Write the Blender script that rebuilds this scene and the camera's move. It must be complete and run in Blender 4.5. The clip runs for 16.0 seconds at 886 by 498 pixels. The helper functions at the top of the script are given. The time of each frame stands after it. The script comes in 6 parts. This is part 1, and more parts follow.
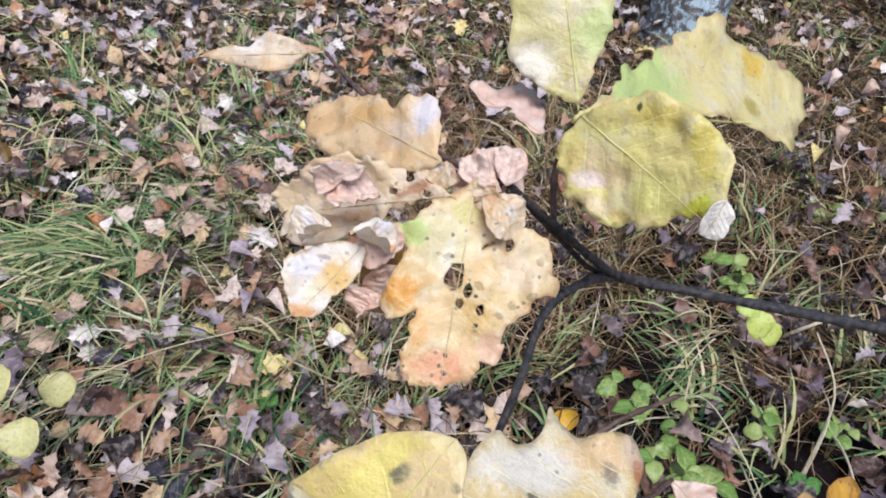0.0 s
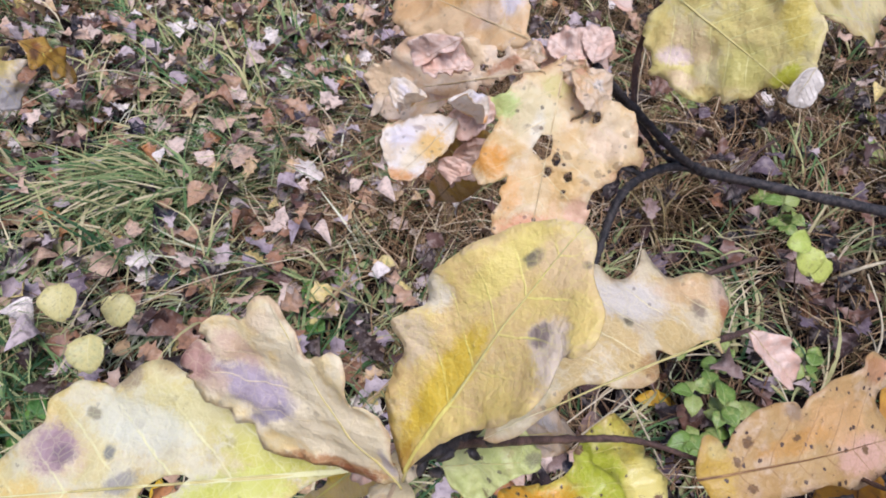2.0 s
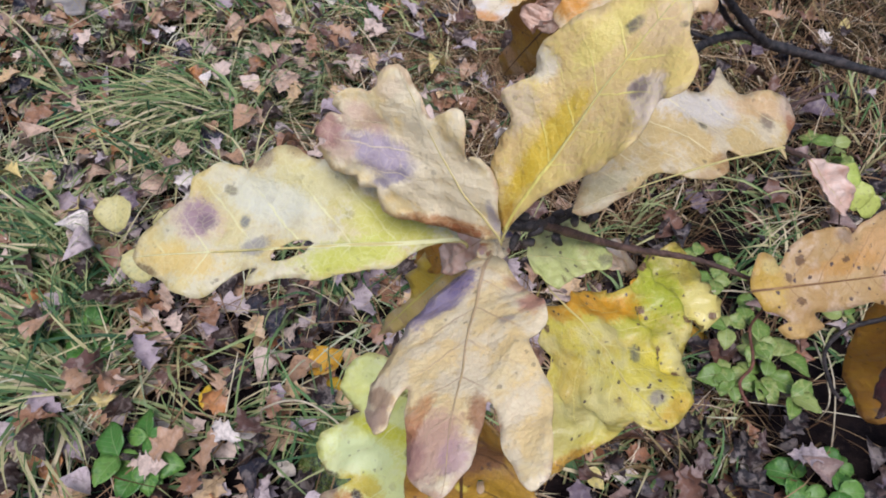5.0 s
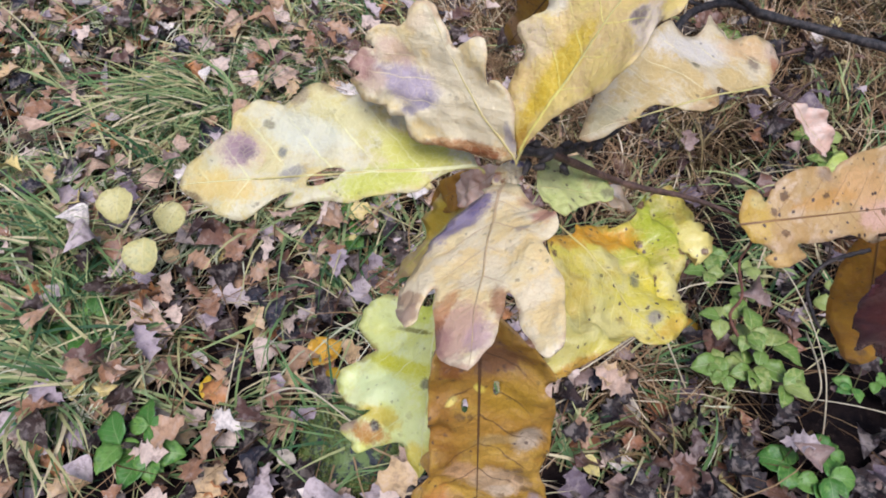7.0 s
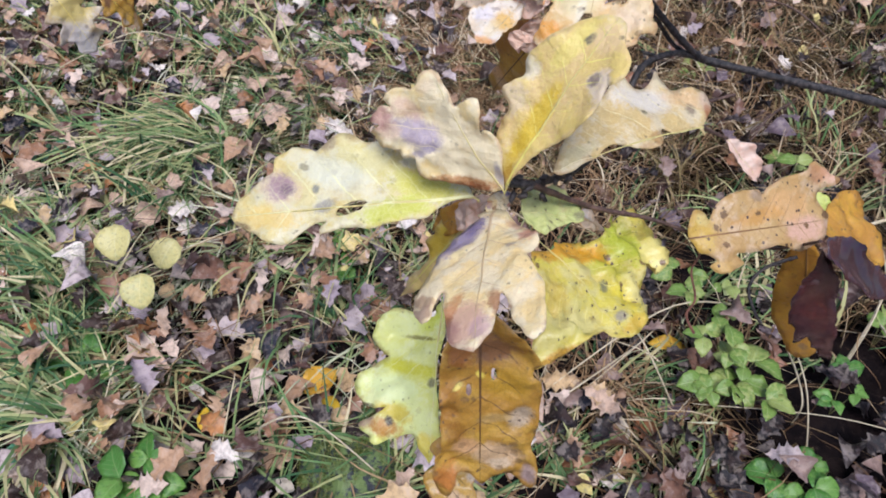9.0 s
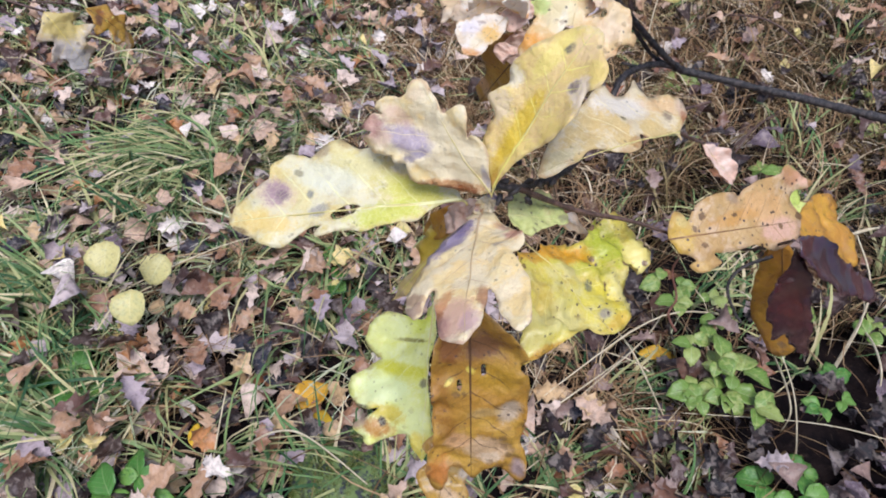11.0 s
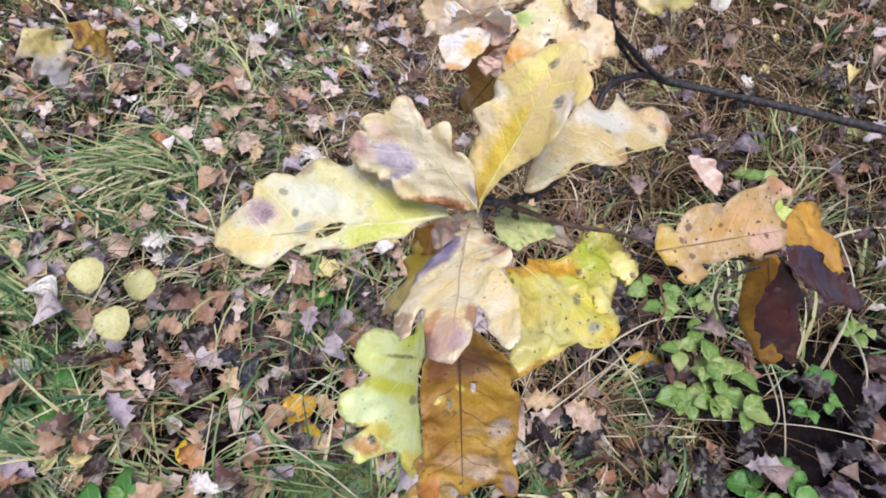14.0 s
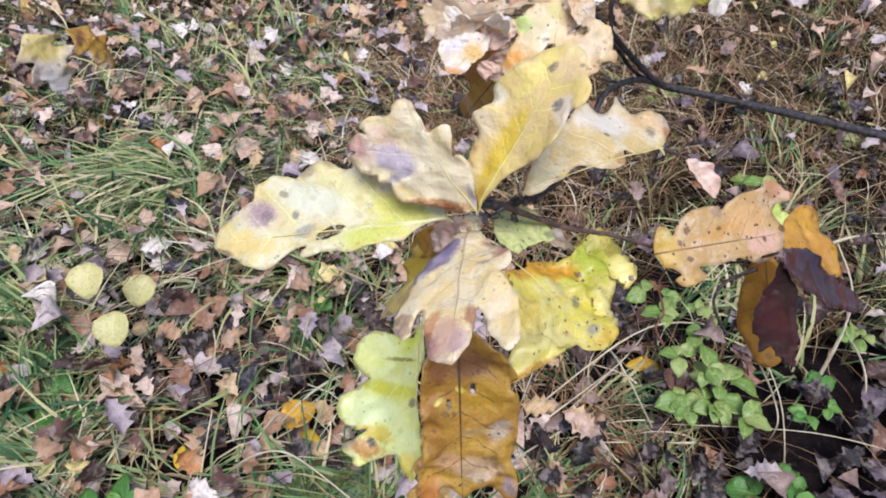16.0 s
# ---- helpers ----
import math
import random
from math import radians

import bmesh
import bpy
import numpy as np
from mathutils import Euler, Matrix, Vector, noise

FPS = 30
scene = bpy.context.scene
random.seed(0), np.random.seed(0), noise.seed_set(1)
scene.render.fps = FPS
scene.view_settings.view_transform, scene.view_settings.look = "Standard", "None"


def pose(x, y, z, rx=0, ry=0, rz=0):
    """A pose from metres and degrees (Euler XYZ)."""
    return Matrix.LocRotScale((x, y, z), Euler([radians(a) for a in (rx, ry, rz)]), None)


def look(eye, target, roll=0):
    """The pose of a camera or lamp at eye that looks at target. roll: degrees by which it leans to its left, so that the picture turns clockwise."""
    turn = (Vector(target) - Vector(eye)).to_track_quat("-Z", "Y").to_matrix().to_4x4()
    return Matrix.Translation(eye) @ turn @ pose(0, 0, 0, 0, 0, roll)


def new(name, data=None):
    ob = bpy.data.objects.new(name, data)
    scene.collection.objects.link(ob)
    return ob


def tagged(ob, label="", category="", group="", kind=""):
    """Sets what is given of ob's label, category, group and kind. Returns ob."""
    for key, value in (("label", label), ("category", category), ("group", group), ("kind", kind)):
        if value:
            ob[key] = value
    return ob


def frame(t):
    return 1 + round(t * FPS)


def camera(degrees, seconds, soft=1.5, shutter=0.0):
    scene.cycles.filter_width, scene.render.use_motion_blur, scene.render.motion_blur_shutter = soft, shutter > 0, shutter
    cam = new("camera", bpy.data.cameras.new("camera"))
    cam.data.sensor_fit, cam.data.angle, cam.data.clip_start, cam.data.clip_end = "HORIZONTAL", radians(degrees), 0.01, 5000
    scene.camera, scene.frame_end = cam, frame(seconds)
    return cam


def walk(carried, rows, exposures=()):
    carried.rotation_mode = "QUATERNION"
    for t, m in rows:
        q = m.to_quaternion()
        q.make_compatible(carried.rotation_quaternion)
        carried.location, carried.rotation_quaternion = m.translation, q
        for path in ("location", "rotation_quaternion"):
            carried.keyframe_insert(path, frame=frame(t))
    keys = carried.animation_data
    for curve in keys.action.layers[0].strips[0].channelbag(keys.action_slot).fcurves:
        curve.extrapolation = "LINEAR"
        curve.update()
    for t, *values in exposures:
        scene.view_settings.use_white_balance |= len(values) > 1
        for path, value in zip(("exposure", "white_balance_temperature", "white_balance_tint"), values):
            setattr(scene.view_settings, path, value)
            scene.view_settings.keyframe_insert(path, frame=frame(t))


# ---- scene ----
import collections
from mathutils.geometry import delaunay_2d_cdt

cam = camera(66.0, 16.0, soft=1.85)
PATH = [
    (0, (0.132, 0.123, 1.427), (0.062, 1.593, 0.073), 4.1),
    (0.5, (0.125, 0.117, 1.423), (0.028, 1.561, 0.042), 3.8),
    (1, (0.127, 0.111, 1.419), (0.016, 1.52, 0.004), 3.7),
    (1.5, (0.124, 0.1, 1.421), (-0.043, 1.458, -0.038), 2.3),
    (2, (0.119, 0.095, 1.419), (-0.041, 1.436, -0.056), 2.3),
    (2.5, (0.117, 0.083, 1.418), (-0.089, 1.385, -0.086), 1.7),
    (3, (0.116, 0.077, 1.416), (-0.119, 1.346, -0.112), 1.0),
    (3.1, (0.116, 0.077, 1.413), (-0.115, 1.346, -0.116), 1.6),
    (3.5, (0.113, 0.069, 1.411), (-0.107, 1.322, -0.133), 1.8),
    (4, (0.111, 0.068, 1.409), (-0.117, 1.295, -0.154), 1.5),
    (4.5, (0.112, 0.064, 1.414), (-0.127, 1.269, -0.164), 0.6),
    (4.7, (0.111, 0.058, 1.411), (-0.127, 1.256, -0.172), 0.9),
    (6.8, (0.111, 0.027, 1.413), (-0.096, 1.231, -0.17), 2.0),
    (7, (0.11, 0.021, 1.413), (-0.106, 1.227, -0.168), 1.8),
    (7.5, (0.106, 0.016, 1.423), (-0.104, 1.225, -0.156), 1.6),
    (8, (0.111, -0.001, 1.429), (-0.117, 1.213, -0.143), 0.7),
    (8.5, (0.107, -0.005, 1.438), (-0.088, 1.234, -0.12), 1.5),
    (9, (0.11, -0.013, 1.447), (-0.083, 1.267, -0.078), 1.5),
    (9.5, (0.113, -0.022, 1.451), (-0.077, 1.286, -0.049), 1.5),
    (9.7, (0.113, -0.023, 1.451), (-0.076, 1.297, -0.041), 1.7),
    (11.8, (0.111, -0.024, 1.453), (-0.049, 1.293, -0.044), 1.9),
    (12, (0.112, -0.025, 1.454), (-0.046, 1.299, -0.037), 2.0),
    (12.5, (0.11, -0.023, 1.453), (-0.042, 1.306, -0.034), 1.9),
    (13, (0.112, -0.022, 1.45), (-0.034, 1.315, -0.03), 2.1),
    (13.5, (0.112, -0.022, 1.451), (-0.024, 1.318, -0.027), 2.1),
    (14, (0.111, -0.02, 1.452), (-0.024, 1.321, -0.025), 2.0),
    (14.5, (0.114, -0.022, 1.452), (-0.023, 1.322, -0.022), 2.0),
    (15, (0.112, -0.022, 1.452), (-0.025, 1.325, -0.02), 2.2),
    (15.5, (0.113, -0.023, 1.452), (-0.017, 1.327, -0.018), 2.2),
    (16, (0.111, -0.022, 1.452), (-0.023, 1.333, -0.013), 2.1),
]
walk(cam, [(t, look(eye, target, roll)) for t, eye, target, roll in PATH],
     exposures=[(0, 0.53, 5700, 10), (0.5, 0.50, 5700, 12), (1.5, 0.39, 5750, 17), (3, 0.33, 5800, 19), (4.5, 0.18, 5850, 16), (7, 0.40, 5800, 15), (9, 0.46, 5800, 13), (14, 0.58, 5750, 13)])

# ---- sky and daylight ----
world = bpy.data.worlds.new("overcast")
scene.world = world
world.use_nodes = True
wn = world.node_tree
sky = wn.nodes.new("ShaderNodeTexSky")
sky.sky_type, sky.sun_disc = "NISHITA", False
sky.sun_elevation, sky.sun_rotation = radians(66), radians(200)
sky.air_density, sky.dust_density, sky.ozone_density = 1.0, 2.0, 1.0
wn.links.new(sky.outputs[0], wn.nodes["Background"].inputs[0])
wn.nodes["Background"].inputs[1].default_value = 0.092
sun_data = bpy.data.lights.new("sun", "SUN")
sun_data.energy, sun_data.angle, sun_data.color = 2.85, radians(30), (1.0, 0.97, 0.93)
sun = new("sun", sun_data)
sun.matrix_world = pose(0, 0, 5, 24, 0, 200 - 180)


# ---- materials ----
class Nodes:
    """A short hand for building a node material."""

    def __init__(self, name):
        self.mat = bpy.data.materials.new(name)
        self.mat.use_nodes = True
        self.tree = self.mat.node_tree
        self.tree.nodes.clear()

    def add(self, kind):
        return self.tree.nodes.new(kind)

    def put(self, socket, value):
        if isinstance(value, bpy.types.NodeSocket):
            self.tree.links.new(value, socket)
        elif value is not None:
            if socket.type == "RGBA" and len(value) == 3:
                value = (*value, 1)
            socket.default_value = value

    def math(self, op, a, b=None, c=None):
        n = self.add("ShaderNodeMath")
        n.operation = op
        for i, v in enumerate((a, b, c)):
            if v is not None:
                self.put(n.inputs[i], v)
        return n.outputs[0]

    def step(self, x, lo, hi):
        n = self.add("ShaderNodeMapRange")
        n.interpolation_type = "SMOOTHSTEP"
        self.put(n.inputs["Value"], x)
        self.put(n.inputs["From Min"], lo)
        self.put(n.inputs["From Max"], hi)
        return n.outputs["Result"]

    def mix(self, fac, a, b):
        n = self.add("ShaderNodeMix")
        n.data_type = "RGBA"
        self.put(n.inputs[0], fac)
        self.put(n.inputs[6], a)
        self.put(n.inputs[7], b)
        return n.outputs[2]

    def noise(self, vec, scale, detail=4.0, rough=0.6, distortion=0.0):
        n = self.add("ShaderNodeTexNoise")
        self.put(n.inputs["Vector"], vec)
        self.put(n.inputs["Scale"], scale)
        self.put(n.inputs["Detail"], detail)
        self.put(n.inputs["Roughness"], rough)
        self.put(n.inputs["Distortion"], distortion)
        return n.outputs["Fac"]

    def coord(self, which="Object"):
        return self.add("ShaderNodeTexCoord").outputs[which]

    def uv(self, name):
        n = self.add("ShaderNodeUVMap")
        n.uv_map = name
        s = self.add("ShaderNodeSeparateXYZ")
        self.put(s.inputs[0], n.outputs[0])
        return s.outputs[0], s.outputs[1]

    def ramp(self, fac, stops, constant=False):
        n = self.add("ShaderNodeValToRGB")
        n.color_ramp.interpolation = "CONSTANT" if constant else "LINEAR"
        e = n.color_ramp.elements
        while len(e) < len(stops):
            e.new(0.5)
        for el, (pos, col) in zip(e, stops):
            el.position, el.color = pos, (*col, 1)
        self.put(n.inputs[0], fac)
        return n.outputs[0]

    def finish(self, color, rough=0.6, bump=None, bump_height=0.001, translucent=0.0, coat=0.0, specular=0.5, glow_color=None):
        p = self.add("ShaderNodeBsdfPrincipled")
        self.put(p.inputs["Base Color"], color)
        self.put(p.inputs["Roughness"], rough)
        self.put(p.inputs["Specular IOR Level"], specular)
        self.put(p.inputs["Coat Weight"], coat)
        self.put(p.inputs["Coat Roughness"], 0.15)
        shader = p.outputs[0]
        if bump is not None:
            b = self.add("ShaderNodeBump")
            self.put(b.inputs["Strength"], 1.0)
            self.put(b.inputs["Distance"], bump_height)
            self.put(b.inputs["Height"], bump)
            self.tree.links.new(b.outputs[0], p.inputs["Normal"])
        if translucent:
            t = self.add("ShaderNodeBsdfTranslucent")
            self.put(t.inputs[0], glow_color if glow_color is not None else color)
            m = self.add("ShaderNodeMixShader")
            self.put(m.inputs[0], translucent)
            self.tree.links.new(shader, m.inputs[1])
            self.tree.links.new(t.outputs[0], m.inputs[2])
            shader = m.outputs[0]
        out = self.add("ShaderNodeOutputMaterial")
        self.tree.links.new(shader, out.inputs[0])
        return self.mat


def autumn_leaf(name, main, second, rim, vein, pale=None, specks=0.5, blotches=(), rough=0.42, veins=7, amount=0.5, back=0.28, pale_amount=0.35, stain=(0.44, 0.24, 0.13), stained=0.4, spots=0.6, coat=0.12):
    """An autumn leaf: two mixed colours, pale and stained patches, a browned rim, veins, spots, specks and blotches (along, across, radius, colour)."""
    k = Nodes(name)
    u, v = k.uv("along")
    r, _ = k.uv("rim")
    pos = k.coord()
    big = k.noise(pos, 62, 4, 0.6, 0.2)
    mid = k.noise(pos, 210, 5, 0.65)
    fine = k.noise(pos, 900, 4, 0.7)
    soft = k.math("ADD", k.math("MULTIPLY", big, 0.75), k.math("MULTIPLY", mid, 0.25))
    col = k.mix(k.step(soft, amount - 0.07, amount + 0.07), second, main)
    if pale:
        where = k.math("ADD", k.math("MULTIPLY", k.noise(pos, 78, 5, 0.65, 0.15), 0.75), k.math("MULTIPLY", mid, 0.25))
        col = k.mix(k.math("MULTIPLY", k.step(where, 0.62 - 0.34 * pale_amount, 0.72 - 0.34 * pale_amount), 0.6), col, pale)
    # soft stains
    shift = k.add("ShaderNodeVectorMath")
    k.put(shift.inputs[0], pos)
    shift.inputs[1].default_value = (0.37, 0.11, 0.53)
    other = k.math("ADD", k.math("MULTIPLY", k.noise(shift.outputs[0], 88, 5, 0.68, 0.15), 0.8), k.math("MULTIPLY", fine, 0.2))
    col = k.mix(k.math("MULTIPLY", k.step(other, 0.52, 0.66), stained), col, stain)
    # tone drift from grain to grain
    col = k.mix(k.math("MULTIPLY", k.step(mid, 0.42, 0.75), 0.22), col, [c * 0.6 for c in second])
    # browned rim
    edge = k.math("ADD", r, k.math("MULTIPLY", k.math("SUBTRACT", big, 0.5), 1.1))
    edge = k.math("ADD", edge, k.math("MULTIPLY", k.math("SUBTRACT", mid, 0.5), 0.5))
    col = k.mix(k.math("MULTIPLY", k.step(edge, 0.96, 1.14), 0.7), col, rim)
    # stains with a centre of their own: (along, across, radius, colour), or (along, across, long, wide, turn, colour, strength)
    ragged = k.math("ADD", k.math("MULTIPLY", k.math("SUBTRACT", mid, 0.5), 1.1), k.math("MULTIPLY", k.math("SUBTRACT", big, 0.5), 1.2))
    ragged = k.math("ADD", ragged, k.math("MULTIPLY", k.math("SUBTRACT", fine, 0.5), 0.9))
    for spot in blotches:
        bu, bv, ra, rb, turn, bc, strength = spot if len(spot) == 7 else (*spot[:3], spot[2], 0.0, spot[3], 0.86)
        du = k.math("SUBTRACT", u, bu)
        dv = k.math("SUBTRACT", v, bv)
        ca, sa = math.cos(turn), math.sin(turn)
        da = k.math("ADD", k.math("MULTIPLY", du, ca / ra), k.math("MULTIPLY", dv, sa / ra))
        db = k.math("ADD", k.math("MULTIPLY", dv, ca / rb), k.math("MULTIPLY", du, -sa / rb))
        d = k.math("SQRT", k.math("ADD", k.math("MULTIPLY", da, da), k.math("MULTIPLY", db, db)))
        d = k.math("ADD", d, ragged)
        col = k.mix(k.math("MULTIPLY", k.step(d, 1.25, 0.55), strength), col, bc)
    # grey decayed spots, few and soft
    decay = k.add("ShaderNodeTexVoronoi")
    k.put(decay.inputs["Vector"], pos)
    k.put(decay.inputs["Scale"], 72)
    tell = k.add("ShaderNodeSeparateColor")
    k.put(tell.inputs[0], decay.outputs["Color"])
    dist = k.math("ADD", decay.outputs["Distance"], k.math("MULTIPLY", k.math("SUBTRACT", mid, 0.5), 0.35))
    dist = k.math("ADD", dist, k.math("MULTIPLY", k.math("SUBTRACT", fine, 0.5), 0.2))
    hit = k.math("MULTIPLY", k.step(dist, 0.24, 0.1), k.step(tell.outputs[0], 0.5, 0.55))
    col = k.mix(k.math("MULTIPLY", hit, spots), col, (0.17, 0.13, 0.12))
    # dark specks
    vor = k.add("ShaderNodeTexVoronoi")
    k.put(vor.inputs["Vector"], pos)
    k.put(vor.inputs["Scale"], 260)
    near = k.math("ADD", vor.outputs["Distance"], k.math("MULTIPLY", k.math("SUBTRACT", fine, 0.5), 0.5))
    patch = k.step(k.noise(pos, 48, 2), 0.55 - 0.17 * specks, 0.7 - 0.17 * specks)
    dot = k.math("MULTIPLY", k.step(near, 0.19, 0.12), k.math("MULTIPLY", patch, specks))
    col = k.mix(dot, col, (0.085, 0.05, 0.04))
    rot = k.add("ShaderNodeTexVoronoi")
    k.put(rot.inputs["Vector"], shift.outputs[0])
    k.put(rot.inputs["Scale"], 135)
    far = k.math("ADD", rot.outputs["Distance"], k.math("MULTIPLY", k.math("SUBTRACT", mid, 0.5), 0.5))
    far = k.math("ADD", far, k.math("MULTIPLY", k.math("SUBTRACT", fine, 0.5), 0.4))
    worn = k.math("MULTIPLY", k.step(far, 0.24, 0.16), k.step(k.noise(shift.outputs[0], 40, 2), 0.56 - 0.16 * specks, 0.68 - 0.16 * specks))
    col = k.mix(k.math("MULTIPLY", worn, min(1.0, specks * specks)), col, (0.20, 0.11, 0.045))
    grit = k.step(k.noise(pos, 520, 2, 0.5), 0.69, 0.76)
    col = k.mix(k.math("MULTIPLY", grit, 0.5 * specks), col, (0.12, 0.075, 0.05))
    # veins
    av = k.math("ABSOLUTE", v)
    lane = k.math("MULTIPLY", k.math("SUBTRACT", u, k.math("MULTIPLY", av, 0.75)), veins)
    lane = k.math("ABSOLUTE", k.math("SUBTRACT", k.math("FRACT", k.math("ADD", lane, k.math("MULTIPLY", big, 0.5))), 0.5))
    side = k.math("MULTIPLY", k.step(lane, 0.04, 0.012), k.step(r, 0.95, 0.4))
    web = k.add("ShaderNodeTexVoronoi")
    web.feature = "DISTANCE_TO_EDGE"
    k.put(web.inputs["Vector"], pos)
    k.put(web.inputs["Scale"], 420)
    net = k.step(web.outputs["Distance"], 0.09, 0.0)
    width = k.math("MULTIPLY", k.math("SUBTRACT", 1.12, u), 0.009)
    main_rib = k.step(k.math("DIVIDE", av, width), 1.0, 0.5)
    faint = k.step(k.noise(pos, 90, 2), 0.3, 0.55)
    col = k.mix(k.math("MULTIPLY", k.math("MULTIPLY", side, faint), 0.7), col, vein)
    col = k.mix(k.math("MULTIPLY", main_rib, 0.9), col, vein)
    col = k.mix(k.math("MULTIPLY", net, 0.2), col, vein)
    lift = k.math("ADD", k.math("MULTIPLY", side, 0.06), k.math("MULTIPLY", main_rib, 0.12))
    lift = k.math("ADD", lift, k.math("MULTIPLY", mid, 0.75))
    lift = k.math("ADD", lift, k.math("MULTIPLY", big, 1.5))
    lift = k.math("SUBTRACT", lift, k.math("MULTIPLY", net, 0.015))
    quilt = k.math("SINE", k.math("MULTIPLY", lane, math.pi))
    lift = k.math("ADD", lift, k.math("MULTIPLY", quilt, k.math("MULTIPLY", k.step(r, 1.1, 0.3), 0.16)))
    lift = k.math("ADD", lift, k.math("MULTIPLY", fine, 0.12))
    ro = k.math("ADD", rough - 0.14, k.math("MULTIPLY", mid, 0.28))
    return k.finish(col, ro, lift, 0.0013, back, coat=coat)


def litter_material(name, stops, rough=0.40):
    """Fallen leaves, each in a tone of its own."""
    k = Nodes(name)
    rnd = k.add("ShaderNodeNewGeometry").outputs["Random Per Island"]
    pos = k.coord()
    col = k.ramp(rnd, stops, True)
    mid = k.noise(pos, 70, 4, 0.65)
    fine = k.noise(pos, 420, 3, 0.6)
    col = k.mix(k.step(mid, 0.45, 0.7), col, k.mix(0.5, col, (0.05, 0.028, 0.02)))
    patch = k.noise(pos, 46, 4, 0.6, 0.3)
    col = k.mix(k.math("MULTIPLY", k.step(patch, 0.5, 0.62), 0.4), col, k.mix(0.55, col, (0.62, 0.50, 0.42)))
    col = k.mix(k.math("MULTIPLY", k.step(patch, 0.46, 0.34), 0.45), col, k.mix(0.6, col, (0.10, 0.055, 0.045)))
    col = k.mix(k.math("MULTIPLY", k.step(k.noise(pos, 34, 3), 0.54, 0.68), 0.2), col, (0.46, 0.38, 0.37))
    lift = k.math("ADD", mid, k.math("MULTIPLY", fine, 0.5))
    return k.finish(col, k.math("ADD", rough - 0.12, k.math("MULTIPLY", fine, 0.3)), lift, 0.003, 0.05, specular=0.28)


def blade_material(name, stops):
    k = Nodes(name)
    rnd = k.add("ShaderNodeNewGeometry").outputs["Random Per Island"]
    col = k.ramp(rnd, stops)
    n = k.noise(k.coord(), 130, 3)
    col = k.mix(k.math("MULTIPLY", k.step(n, 0.5, 0.7), 0.3), col, (0.2, 0.13, 0.06))
    return k.finish(col, 0.5, None, translucent=0.1, specular=0.13)


def plain_leaf(name, main, second, vein):
    k = Nodes(name)
    u, v = k.uv("along")
    pos = k.coord()
    n = k.noise(pos, 90, 4)
    rnd = k.add("ShaderNodeObjectInfo").outputs["Random"]
    col = k.mix(k.step(k.math("ADD", n, k.math("MULTIPLY", k.math("SUBTRACT", rnd, 0.5), 0.4)), 0.4, 0.62), main, second)
    av = k.math("ABSOLUTE", v)
    lane = k.math("MULTIPLY", k.math("SUBTRACT", u, k.math("MULTIPLY", av, 0.8)), 7)
    lane = k.math("ABSOLUTE", k.math("SUBTRACT", k.math("FRACT", lane), 0.5))
    rib = k.math("MAXIMUM", k.math("MULTIPLY", k.step(lane, 0.09, 0.02), 0.6), k.step(av, 0.02, 0.008))
    col = k.mix(k.math("MULTIPLY", rib, 0.3), col, vein)
    col = k.mix(k.math("MULTIPLY", k.step(k.noise(pos, 160, 4), 0.52, 0.7), 0.35), col, (0.16, 0.1, 0.06))
    return k.finish(col, 0.4, k.math("SUBTRACT", n, k.math("MULTIPLY", rib, 0.15)), 0.002, 0.3)


def bark_material(name, dark, light, scale, lichen=None, lichen_side=None):
    k = Nodes(name)
    pos = k.coord()
    n = k.noise(pos, scale, 6, 0.7, 0.5)
    fine = k.noise(pos, scale * 5, 4, 0.7)
    col = k.mix(k.step(n, 0.38, 0.68), dark, light)
    if lichen:
        spot = k.math("ADD", k.noise(pos, scale * 1.4, 5, 0.75), lichen_side if lichen_side else 0.0)
        col = k.mix(k.step(spot, 0.56, 0.66), col, lichen)
    return k.finish(col, 0.6, k.math("ADD", n, k.math("MULTIPLY", fine, 0.4)), 0.22 / scale, coat=0.05)


def ground_material():
    k = Nodes("forest_soil")
    pos = k.coord()
    a = k.noise(pos, 9, 6, 0.7)
    b = k.noise(pos, 60, 5, 0.7)
    # wet black soil, with the deep shade of the gaps put into its colour
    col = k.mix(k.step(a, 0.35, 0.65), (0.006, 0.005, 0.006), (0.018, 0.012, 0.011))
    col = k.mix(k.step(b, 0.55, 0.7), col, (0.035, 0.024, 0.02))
    # beyond the loose leaves the ground is strewn all over
    cell = k.add("ShaderNodeTexVoronoi")
    k.put(cell.inputs["Vector"], pos)
    k.put(cell.inputs["Scale"], 11)
    tone = k.add("ShaderNodeSeparateColor")
    k.put(tone.inputs[0], cell.outputs["Color"])
    strewn = k.ramp(tone.outputs[0], [(0.0, (0.02, 0.012, 0.01)), (0.3, (0.20, 0.125, 0.085)), (0.5, (0.05, 0.03, 0.025)), (0.7, (0.27, 0.205, 0.18)), (0.85, (0.20, 0.115, 0.06))], True)
    far = k.add("ShaderNodeVectorMath")
    far.operation = "DISTANCE"
    k.put(far.inputs[0], pos)
    far.inputs[1].default_value = (0.0, 2.0, 0.0)
    col = k.mix(k.step(far.outputs["Value"], 4.5, 6.0), col, strewn)
    return k.finish(col, 0.8, k.math("ADD", a, k.math("MULTIPLY", b, 0.5)), 0.02, specular=0.03)


